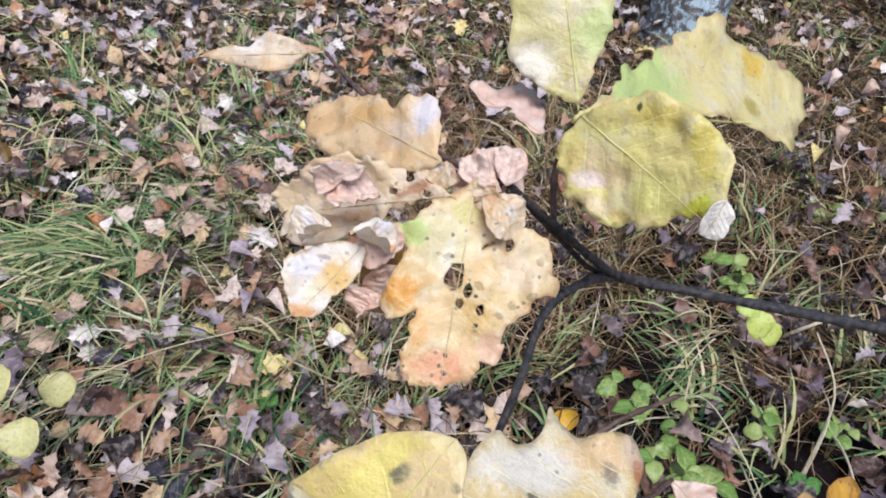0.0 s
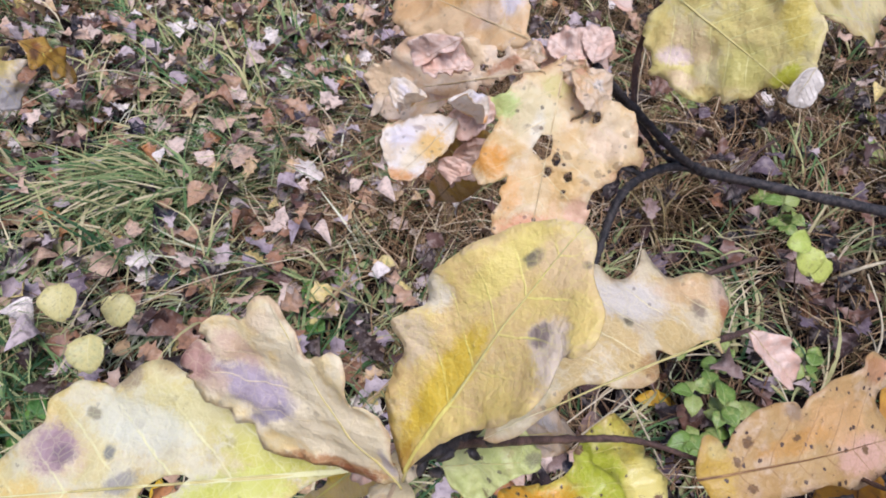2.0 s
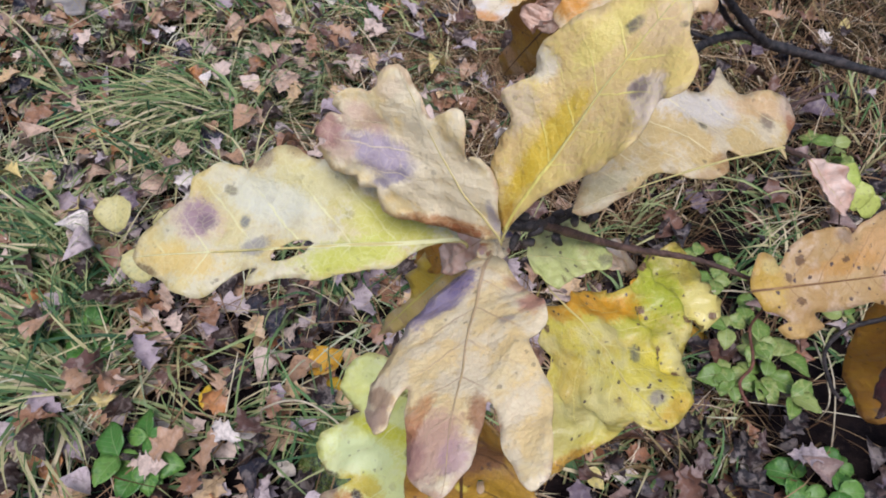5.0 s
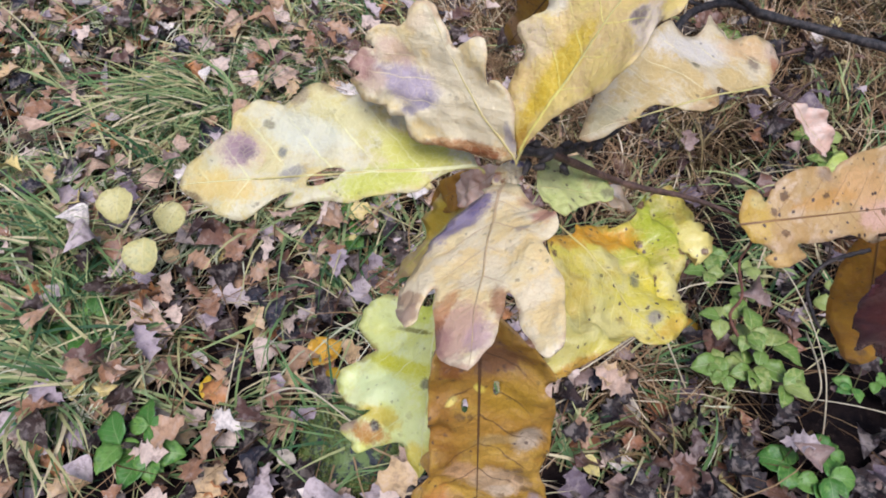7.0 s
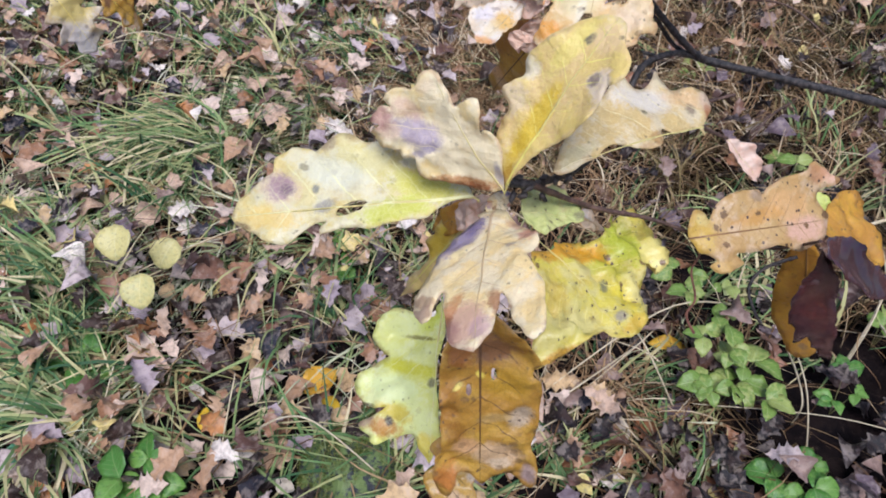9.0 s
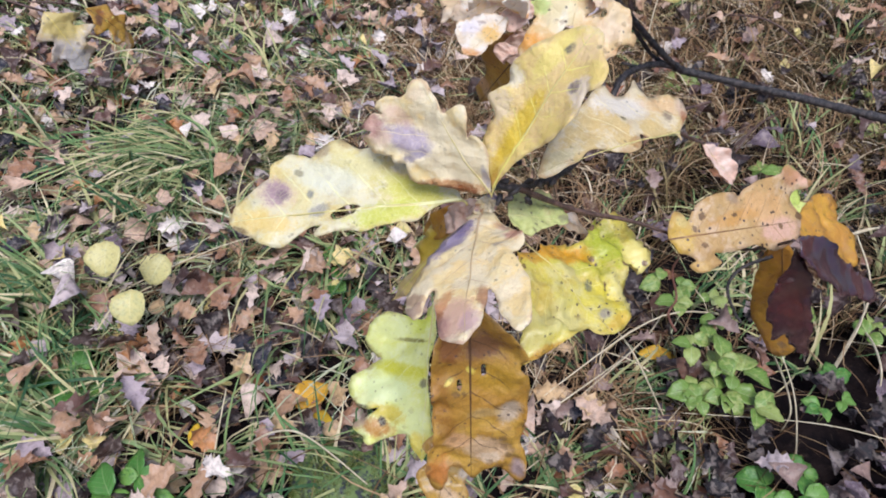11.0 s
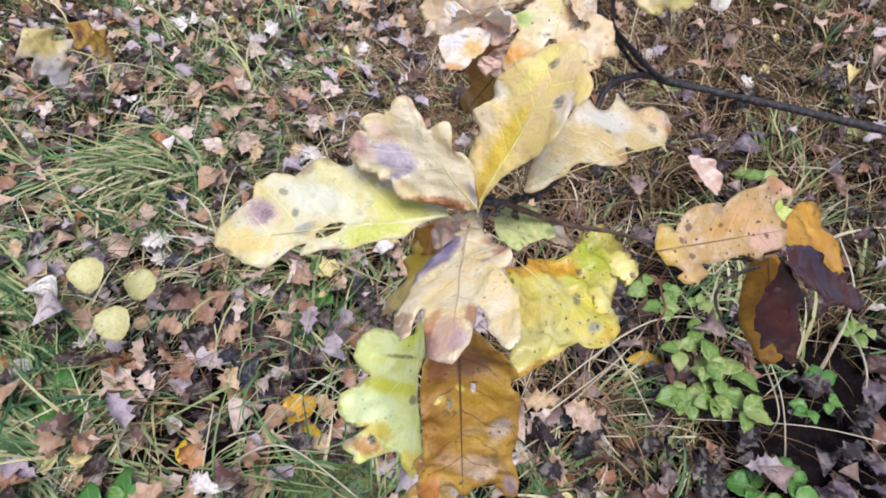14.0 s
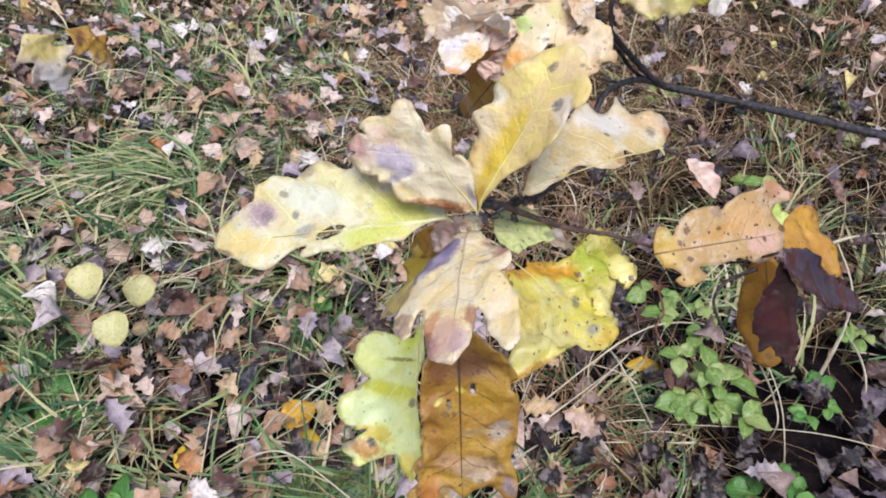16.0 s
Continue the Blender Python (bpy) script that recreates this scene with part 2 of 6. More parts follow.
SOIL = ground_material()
LITTER = litter_material("oak_litter", [
    (0.0, (0.035, 0.019, 0.014)), (0.08, (0.55, 0.37, 0.26)), (0.19, (0.30, 0.15, 0.08)), (0.28, (0.66, 0.50, 0.40)),
    (0.38, (0.016, 0.011, 0.011)), (0.46, (0.50, 0.40, 0.39)), (0.57, (0.44, 0.26, 0.15)), (0.67, (0.13, 0.065, 0.05)),
    # last tone, navy: blue sky reflection on wet dark leaves, put into the colour
    (0.74, (0.58, 0.39, 0.20)), (0.82, (0.36, 0.28, 0.30)), (0.87, (0.78, 0.68, 0.60)), (0.925, (0.46, 0.20, 0.07)), (0.95, (0.70, 0.54, 0.20)), (0.967, (0.016, 0.018, 0.030))])
DARK_LITTER = litter_material("dark_oak_litter", [
    (0.0, (0.014, 0.008, 0.008)), (0.25, (0.07, 0.036, 0.03)), (0.40, (0.17, 0.08, 0.05)), (0.54, (0.011, 0.009, 0.011)),
    (0.76, (0.26, 0.17, 0.14)), (0.85, (0.14, 0.10, 0.12)), (0.92, (0.44, 0.35, 0.34)), (0.96, (0.30, 0.13, 0.06))])
PALE_LITTER = litter_material("small_pale_litter", [
    (0.0, (0.62, 0.52, 0.40)), (0.35, (0.66, 0.55, 0.2)), (0.6, (0.55, 0.48, 0.42)), (0.8, (0.45, 0.5, 0.2))])
GREEN_BLADES = blade_material("green_grass", [(0.0, (0.03, 0.08, 0.035)), (0.3, (0.11, 0.20, 0.07)), (0.6, (0.32, 0.36, 0.15)), (0.85, (0.44, 0.40, 0.18)), (1.0, (0.62, 0.52, 0.32))])
PALE_BLADES = blade_material("pale_grass", [(0.0, (0.10, 0.15, 0.06)), (0.4, (0.30, 0.34, 0.18)), (0.75, (0.52, 0.52, 0.34)), (1.0, (0.72, 0.68, 0.52))])
OLIVE_BLADES = blade_material("olive_grass", [(0.0, (0.015, 0.011, 0.007)), (0.35, (0.055, 0.038, 0.018)), (0.65, (0.14, 0.092, 0.04)), (0.88, (0.23, 0.175, 0.075)), (1.0, (0.46, 0.36, 0.21))])
STRAW_BLADES = blade_material("straw_grass", [(0.0, (0.07, 0.036, 0.018)), (0.4, (0.21, 0.12, 0.06)), (0.78, (0.38, 0.25, 0.13)), (1.0, (0.68, 0.57, 0.40))])
TWIG_BARK = bark_material("wet_twig_bark", (0.006, 0.005, 0.006), (0.07, 0.055, 0.05), 330, (0.13, 0.125, 0.12), -0.05)
BROWN_BARK = bark_material("brown_twig_bark", (0.05, 0.025, 0.018), (0.16, 0.09, 0.065), 240)
GREEN_HERB = plain_leaf("green_herb", (0.08, 0.22, 0.035), (0.17, 0.33, 0.06), (0.4, 0.5, 0.2))
BLUE_HERB = plain_leaf("bluish_herb", (0.06, 0.21, 0.11), (0.12, 0.30, 0.15), (0.3, 0.45, 0.25))
LIME_HERB = plain_leaf("lime_seedling", (0.18, 0.29, 0.05), (0.35, 0.41, 0.11), (0.6, 0.65, 0.35))
LEMON_LEAF = plain_leaf("lemon_leaf", (0.66, 0.58, 0.24), (0.58, 0.54, 0.24), (0.8, 0.76, 0.45))
GOLD_LEAF = plain_leaf("golden_leaf", (0.80, 0.52, 0.03), (0.78, 0.44, 0.04), (0.8, 0.62, 0.2))
PALE_HERB = plain_leaf("pale_herb", (0.36, 0.44, 0.24), (0.24, 0.36, 0.15), (0.5, 0.55, 0.35))
LIME_YELLOW = plain_leaf("lime_yellow_leaf", (0.58, 0.62, 0.14), (0.50, 0.58, 0.12), (0.7, 0.7, 0.3))
IVORY = plain_leaf("ivory_leaf", (0.64, 0.56, 0.47), (0.56, 0.47, 0.38), (0.58, 0.5, 0.4))
WHITE_TIP = plain_leaf("whitish_leaf_tip", (0.84, 0.78, 0.72), (0.82, 0.74, 0.64), (0.82, 0.75, 0.66))
FALLEN_RUST = plain_leaf("russet_leaf", (0.36, 0.14, 0.06), (0.26, 0.10, 0.05), (0.2, 0.09, 0.05))
FALLEN_TAN = plain_leaf("tan_leaf", (0.58, 0.38, 0.24), (0.46, 0.28, 0.17), (0.36, 0.2, 0.12))
RED_BARK = bark_material("red_twig_bark", (0.11, 0.04, 0.025), (0.26, 0.11, 0.07), 200)
STALK = bark_material("dry_stalk", (0.50, 0.40, 0.25), (0.66, 0.57, 0.40), 120)
MOSS_STONE = bark_material("mossy_stone", (0.012, 0.016, 0.024), (0.04, 0.045, 0.045), 30, (0.12, 0.17, 0.045), 0.14)
MOSS_SHOOTS = blade_material("moss_shoots", [(0.0, (0.03, 0.05, 0.012)), (0.45, (0.09, 0.12, 0.025)), (0.8, (0.18, 0.19, 0.05)), (1.0, (0.36, 0.32, 0.14))])
PALE_RIB = plain_leaf("pale_midrib", (0.74, 0.66, 0.26), (0.72, 0.60, 0.22), (0.74, 0.66, 0.3))
TAN_RIB = plain_leaf("tan_midrib", (0.66, 0.50, 0.24), (0.60, 0.44, 0.22), (0.66, 0.5, 0.3))
DARK_RIB = plain_leaf("dark_midrib", (0.16, 0.075, 0.03), (0.24, 0.12, 0.05), (0.2, 0.1, 0.05))
HERB_STEM = blade_material("herb_stem", [(0.0, (0.2, 0.22, 0.08)), (1.0, (0.3, 0.26, 0.12))])


# ---- building helpers ----
def finish_mesh(name, me, material, parent=None, label=""):
    me.materials.append(material)
    ob = new(name, me)
    if parent is not None:
        ob.parent = parent
        if parent.type == "EMPTY":
            ob.matrix_parent_inverse = Matrix.Translation(-parent.location)
    if label:
        tagged(ob, label)
    return ob


def part(name, bm, material, parent, label=""):
    me = bpy.data.meshes.new(name)
    bm.to_mesh(me)
    bm.free()
    for p in me.polygons:
        p.use_smooth = True
    return finish_mesh(name, me, material, parent, label)


def thing(name, place, label, category, group="", kind=""):
    ob = new(name)
    ob.location = place
    return tagged(ob, label, category, group, kind)


def smooth_line(points, n):
    """A Catmull-Rom line through the points, n steps a span."""
    p = [Vector(points[0])] + [Vector(q) for q in points] + [Vector(points[-1])]
    out = []
    for i in range(1, len(p) - 2):
        a, b, c, d = p[i - 1], p[i], p[i + 1], p[i + 2]
        for j in range(n):
            s = j / n
            out.append(0.5 * (2 * b + (c - a) * s + (2 * a - 5 * b + 4 * c - d) * s * s + (3 * b - a - 3 * c + d) * s ** 3))
    out.append(Vector(points[-1]))
    return out


def tube(points, r0, r1, sides=8, steps=5, knots=0.0, seed=0):
    """A tapering, slightly knotty round stem through the points."""
    bm = bmesh.new()
    line = smooth_line(points, steps)
    rings = []
    for i, p in enumerate(line):
        d = (line[min(i + 1, len(line) - 1)] - line[max(i - 1, 0)]).normalized()
        a = d.orthogonal().normalized() if not rings else (a - d * a.dot(d)).normalized()
        b = d.cross(a)
        s = i / (len(line) - 1)
        r = (r0 + (r1 - r0) * s) * (1 + knots * noise.noise(Vector((i * 0.9, seed * 3.7, 0))))
        rings.append([bm.verts.new(p + (a * math.cos(2 * math.pi * k / sides) + b * math.sin(2 * math.pi * k / sides)) * r
                                   * (1 + 0.5 * knots * noise.noise(Vector((i * 1.7, k * 1.3, seed))))) for k in range(sides)])
    for A, B in zip(rings, rings[1:]):
        for k in range(sides):
            bm.faces.new((A[k], A[(k + 1) % sides], B[(k + 1) % sides], B[k]))
    bm.faces.new(rings[0][::-1])
    bm.faces.new(rings[-1])
    return bm


def edge_line(knots, n):
    """The edge from base (0, 0) to tip (1, 0) through crests and hollows of the lobes."""
    line = smooth_line([(0, 0, 0)] + [(u, v, 0) for u, v in knots] + [(1, 0, 0)], n)
    return line


MIDRIB = []


def inside(poly, x, y):
    """Whether (x, y) lies within the closed line poly (by winding)."""
    turns = 0
    for i in range(len(poly)):
        (x0, y0), (x1, y1) = poly[i - 1], poly[i]
        if (y0 <= y) != (y1 <= y) and ((x1 - x0) * (y - y0) - (x - x0) * (y1 - y0) > 0) == (y1 > y0):
            turns += 1 if y1 > y0 else -1
    return turns != 0


def to_edge(points, poly):
    """The distance of each point from the closed line poly."""
    q = np.array(poly)
    p, a = np.array(points)[:, None, :], q[None, :, :]
    ab = np.roll(q, -1, 0)[None] - a
    s = np.clip(((p - a) * ab).sum(2) / np.maximum((ab * ab).sum(2), 1e-12), 0, 1)
    return np.sqrt((((a + s[..., None] * ab) - p) ** 2).sum(2)).min(1)


def blade(base, tip, side, near_half, far_half, bend=0.0, cup=0.0, twist=0.0, wave=0.0022, ripple=0.012, rows=7, per=5, seed=0, holes=(), thick=0.00035, quilt=0.006, curl=0.02):
    """A lobed leaf blade. base, tip: the midrib's ends; side: a point towards which the near half spreads. near_half, far_half: crests and hollows
    of the lobes as (along, out) in leaf lengths. bend lifts the middle, cup raises the rims, curl turns the rim up and down, holes are (along, across, long, wide[, turn])."""
    B, T = Vector(base), Vector(tip)
    U = T - B
    length = U.length
    U.normalize()
    V = Vector(side) - B
    V = (V - U * V.dot(U)).normalized()
    N = U.cross(V)
    flip = N.z < 0
    if flip:
        N = -N
    rng = random.Random(seed)
    off = Vector((rng.uniform(0, 50), rng.uniform(0, 50), rng.uniform(0, 50)))

    def place(u, v, s=0.0):
        w = noise.noise(Vector((u * 4.2, v * 4.2, 0)) + off) + 0.5 * noise.noise(Vector((u * 10, v * 10, 3)) + off) + 0.25 * noise.noise(Vector((u * 24, v * 24, 7)) + off)
        h = bend * math.sin(math.pi * min(max(u, 0), 1)) + cup * v * v * 4 + twist * v * (u - 0.3)
        h += quilt * (abs(math.sin(math.pi * 7 * (u - 0.7 * abs(v)))) - 0.6) * min(1.0, abs(v) * 7)
        h += curl * s * s * (0.3 + 1.6 * noise.noise(Vector((u * 7, v * 7, 11)) + off))
        return B + U * (u * length) + V * (v * length) + N * (h * length + w * wave * (0.4 + 3 * min(abs(v), 0.35)))

    # the outline, slightly ragged
    near, far = edge_line(near_half, per), edge_line(far_half, per)
    line = [(q.x, q.y) for q in near] + [(q.x, -q.y) for q in reversed(far[1:-1])]
    poly = []
    for i, (x, y) in enumerate(line):
        n = Vector((noise.noise(Vector((x * 17, y * 17, seed))), noise.noise(Vector((x * 17, y * 17, seed + 31)))))
        ease = min(1.0, 6 * x, 6 * (1.02 - x)) if abs(y) < 0.03 else 1.0
        poly.append((x + ripple * n.x * max(ease, 0), y + ripple * n.y * max(ease, 0)))
    # ragged holes
    gaps = []
    for hu, hv, hl, hw, *turn in holes:
        c, d = math.cos(turn[0] if turn else 0.0), math.sin(turn[0] if turn else 0.0)
        ring = []
        for k in range(14):
            e = 2 * math.pi * k / 14
            g = 1 + 0.45 * noise.noise(Vector((math.cos(e) * 1.6, math.sin(e) * 1.6, seed + 50 * hu)))
            x, y = hl * math.cos(e) * g, hw * math.sin(e) * g
            ring.append((hu + c * x - d * y, hv + d * x + c * y))
        gaps.append(ring)
    # points within, on a loose triangular net and along the midrib
    step = 0.27 / rows
    inner = [(step * i, 0.0) for i in range(1, int(1 / step))]
    x0, x1 = min(q[0] for q in poly), max(q[0] for q in poly)
    y0, y1 = min(q[1] for q in poly), max(q[1] for q in poly)
    for j in range(int(y0 / step) - 1, int(y1 / step) + 2):
        for i in range(int(x0 / step) - 1, int(x1 / step) + 2):
            x, y = (i + 0.5 * (j % 2)) * step, j * step * 0.87
            if abs(y) > 0.4 * step:
                inner.append((x, y))
    gap_of = to_edge(inner, poly)
    inner = [q for q, d in zip(inner, gap_of) if d > 0.4 * step and inside(poly, *q) and not any(inside(g, *q) for g in gaps)]
    points = [Vector(q) for q in poly] + [Vector(q) for q in inner]
    edges = [(i, (i + 1) % len(poly)) for i in range(len(poly))]
    for g in gaps:
        n0 = len(points)
        points += [Vector(q) for q in g]
        edges += [(n0 + i, n0 + (i + 1) % len(g)) for i in range(len(g))]
    out, _, tris = delaunay_2d_cdt(points, edges, [], 0, 1e-6)[:3]
    flat = [(q.x, q.y) for q in out]
    rims = [max(0.0, 1 - d / 0.2) for d in to_edge(flat, poly)]
    kept = []
    for t in tris:
        cx, cy = sum(flat[i][0] for i in t) / 3, sum(flat[i][1] for i in t) / 3
        if inside(poly, cx, cy) and not any(inside(g, cx, cy) for g in gaps):
            kept.append(tuple(reversed(t)) if flip else tuple(t))
    bm = bmesh.new()
    uvl, rim = bm.loops.layers.uv.new("along"), bm.loops.layers.uv.new("rim")
    top, low, which = {}, {}, {}
    for i in sorted({i for t in kept for i in t}):
        co = place(*flat[i], rims[i])
        top[i], low[i] = bm.verts.new(co), bm.verts.new(co - N * thick)
        which[top[i]] = which[low[i]] = i
    once = collections.Counter(frozenset(e) for t in kept for e in zip(t, t[1:] + t[:1]))
    for t in kept:
        bm.faces.new([top[i] for i in t])
        bm.faces.new([low[i] for i in reversed(t)])
        for i, j in zip(t, t[1:] + t[:1]):
            if once[frozenset((i, j))] == 1:
                bm.faces.new((top[j], top[i], low[i], low[j]))
    for f in bm.faces:
        for l in f.loops:
            i = which[l.vert]
            l[uvl].uv = flat[i]
            l[rim].uv = (rims[i], 0)
    MIDRIB[:] = [place(0.95 * i / 12, 0) for i in range(13)]
    return bm


# ---- the ground ----
def height(x, y):
    """The forest floor's gentle unevenness."""
    return 0.025 * noise.noise(Vector((x * 0.9, y * 0.9, 5))) + 0.012 * noise.noise(Vector((x * 3, y * 3, 9)))


def build_ground():
    bm = bmesh.new()
    xs = [-400, -120, -40, -15, -8] + [-5 + 0.125 * i for i in range(81)] + [8, 15, 40, 120, 400]
    ys = [-400, -120, -40, -15, -6] + [-3 + 0.125 * i for i in range(81)] + [9, 16, 40, 120, 400]
    grid = [[bm.verts.new((x, y, height(x, y))) for x in xs] for y in ys]
    for j in range(len(ys) - 1):
        for i in range(len(xs) - 1):
            bm.faces.new((grid[j][i], grid[j][i + 1], grid[j + 1][i + 1], grid[j + 1][i]))
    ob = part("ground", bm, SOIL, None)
    return tagged(ob, "wet forest soil darkened with shade between fallen leaves", "ground", kind="structure")


ground = build_ground()


# ---- what covers the ground ----
def flat_leaf(lobes, depth, width, curl, seed, n=18, cols=4):
    """The points and faces of one small fallen leaf, its base at the origin, one unit long, folded along the midrib, buckled and with curled rims."""
    rng = random.Random(seed)
    verts, faces = [], []
    fold, hook = rng.uniform(-0.15, 0.35), rng.uniform(-0.5, 0.9)
    for i in range(n + 1):
        s = i / n
        env = width * (math.sin(math.pi * s ** 1.15) ** 0.8 if 0 < s < 1 else 0)
        ph = 2 * math.pi * (lobes * (s + 0.04 * math.sin(6 * s + seed)))
        w = env * (1 - depth * (0.5 + 0.5 * math.cos(ph)) ** 1.3)
        fwd = 0.03 * math.sin(ph)
        z = curl * 4 * s * (1 - s) * 0.35 + 0.07 * math.sin(5 * s + seed) + 0.25 * hook * max(0, s - 0.6) ** 2
        for c in range(cols):
            q = 2 * c / (cols - 1) - 1
            side = rng.uniform(0.94, 1.06) if abs(q) == 1 else 1.0
            up = fold * abs(q) * w + curl * (0.4 + s) * q * q * w + 0.05 * noise.noise(Vector((s * 4, q * 1.4, seed))) + 0.03 * math.sin(9 * s + 3 * q + seed) * abs(q)
            verts.append((s + fwd * abs(q), q * w * side, z + up))
    for i in range(n):
        for c in range(cols - 1):
            p = cols * i + c
            faces.append((p, p + 1, p + cols + 1, p + cols))
    return np.array(verts), faces


def scatter(name, shapes, spots, material, label, category):
    """One sheet of many leaves: spots are (shape, x, y, z, size, turn, tilt, lean)."""
    verts, faces, base = [], [], 0
    for k, x, y, z, size, turn, tilt, lean in spots:
        v, f = shapes[k]
        m = np.array(Euler((tilt, lean, turn)).to_matrix())
        p = (v * size) @ m.T
        p[:, 2] -= min(p[:, 2].min(), 0) * 0.8
        verts.append(p + (x, y, z))
        faces += [tuple(i + base for i in q) for q in f]
        base += len(v)
    me = bpy.data.meshes.new(name)
    me.from_pydata(np.concatenate(verts).tolist(), [], faces)
    for p in me.polygons:
        p.use_smooth = True
    return tagged(finish_mesh(name, me, material), label, category, kind="stuff")


def in_view(x, y):
    return abs(x - 0.05) < 0.75 + 0.68 * y


def spread(rng, count, y0=0.12, y1=4.0):
    out = []
    while len(out) < count:
        y = y0 + (y1 - y0) * rng.random() ** 0.85
        x = rng.uniform(-4.2, 4.2)
        if in_view(x, y):
            out.append((x, y))
    return out


rng = random.Random(11)
oak_shapes = [flat_leaf(4, 0.5, 0.34, c, i) for i, c in enumerate((0.1, 0.5, -0.35, 0.9, 0.25, -0.7, 0.6, 0.05))]
oak_shapes += [flat_leaf(3, 0.42, 0.42, c, 20 + i) for i, c in enumerate((0.2, 0.6, -0.4))]
oak_shapes += [flat_leaf(1, 0.2, 0.36, c, 30 + i) for i, c in enumerate((0.3, 0.9))]
round_shapes = [flat_leaf(0, 0.0, 0.38, c, 40 + i, 10, 3) for i, c in enumerate((0.1, 0.4, -0.4))]
oak_spots, dark_spots = [], []
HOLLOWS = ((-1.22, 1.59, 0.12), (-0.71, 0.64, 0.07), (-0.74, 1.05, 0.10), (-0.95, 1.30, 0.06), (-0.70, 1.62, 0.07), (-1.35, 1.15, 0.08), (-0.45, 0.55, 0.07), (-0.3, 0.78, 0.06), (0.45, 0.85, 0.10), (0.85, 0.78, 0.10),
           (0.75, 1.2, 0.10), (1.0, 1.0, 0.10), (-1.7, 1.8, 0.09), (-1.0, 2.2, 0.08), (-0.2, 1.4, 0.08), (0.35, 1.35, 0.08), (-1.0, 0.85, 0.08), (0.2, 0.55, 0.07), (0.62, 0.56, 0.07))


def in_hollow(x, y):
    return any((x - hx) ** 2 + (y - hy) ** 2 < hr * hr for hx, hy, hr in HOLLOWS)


for x, y in spread(rng, 12000):
    # more leaves of the dark tones towards the near right, under the branch
    dark_share = max(0.0, min(1.0, (x - 0.1) / 0.4)) * max(0.0, min(1.0, (2.6 - y) / 0.8)) * (1.2 if x < 0.5 else 1.6) + 0.35 * noise.noise(Vector((x * 1.6, y * 1.6, 2)))
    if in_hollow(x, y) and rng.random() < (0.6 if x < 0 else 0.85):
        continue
    # the stone stays mostly bare
    if ((x + 0.15) / 0.11) ** 2 + ((y - 0.55) / 0.12) ** 2 < 1 and rng.random() < 0.85:
        continue
    # grass takes over behind and beyond the darker side
    grassy = max(0.0, min(1.0, (x + 0.35) / 0.5)) * max(0.0, min(1.0, (y - 0.75) / 0.5))
    if rng.random() < 0.68 * grassy:
        continue
    spot = (rng.randrange(len(oak_shapes)), x, y, height(x, y) + 0.004 + 0.11 * rng.random() ** 1.6, rng.uniform(0.05, 0.098), rng.uniform(0, 6.3), rng.gauss(0, 0.42), rng.gauss(0, 0.42))
    (dark_spots if rng.random() < dark_share else oak_spots).append(spot)
scatter("leaf_litter", oak_shapes, oak_spots, LITTER, "wet brown and tan fallen oak leaves covering the forest floor", "leaf litter")
scatter("dark_leaf_litter", oak_shapes, dark_spots, DARK_LITTER, "dark wet oak leaves on the forest floor", "leaf litter")
# the litter goes on all round, coarser away from the branch
wide_shapes = [flat_leaf(3, 0.4, 0.38, c, 60 + i, 7, 3) for i, c in enumerate((0.1, 0.5, -0.4, 0.8))]
wide_spots = []
while len(wide_spots) < 20000:
    x, y = rng.uniform(-6.0, 6.0), rng.uniform(-4.0, 8.0)
    if not (in_view(x, y) and 0.12 < y < 4.0):
        wide_spots.append((rng.randrange(4), x, y, height(x, y) + 0.002 + 0.03 * rng.random(), rng.uniform(0.08, 0.15), rng.uniform(0, 6.3), rng.gauss(0, 0.3), rng.gauss(0, 0.3)))
scatter("outer_leaf_litter", wide_shapes, wide_spots, LITTER, "brown fallen oak leaves spreading over the forest floor", "leaf litter")
pale_spots = [(rng.randrange(3), x, y, height(x, y) + 0.02 + 0.05 * rng.random(), rng.uniform(0.03, 0.06), rng.uniform(0, 6.3), rng.gauss(0, 0.4), rng.gauss(0, 0.4))
              for x, y in spread(rng, 260)]
scatter("small_pale_leaves", round_shapes, pale_spots, PALE_LITTER, "small pale yellow fallen leaves lying on the litter", "leaf litter")


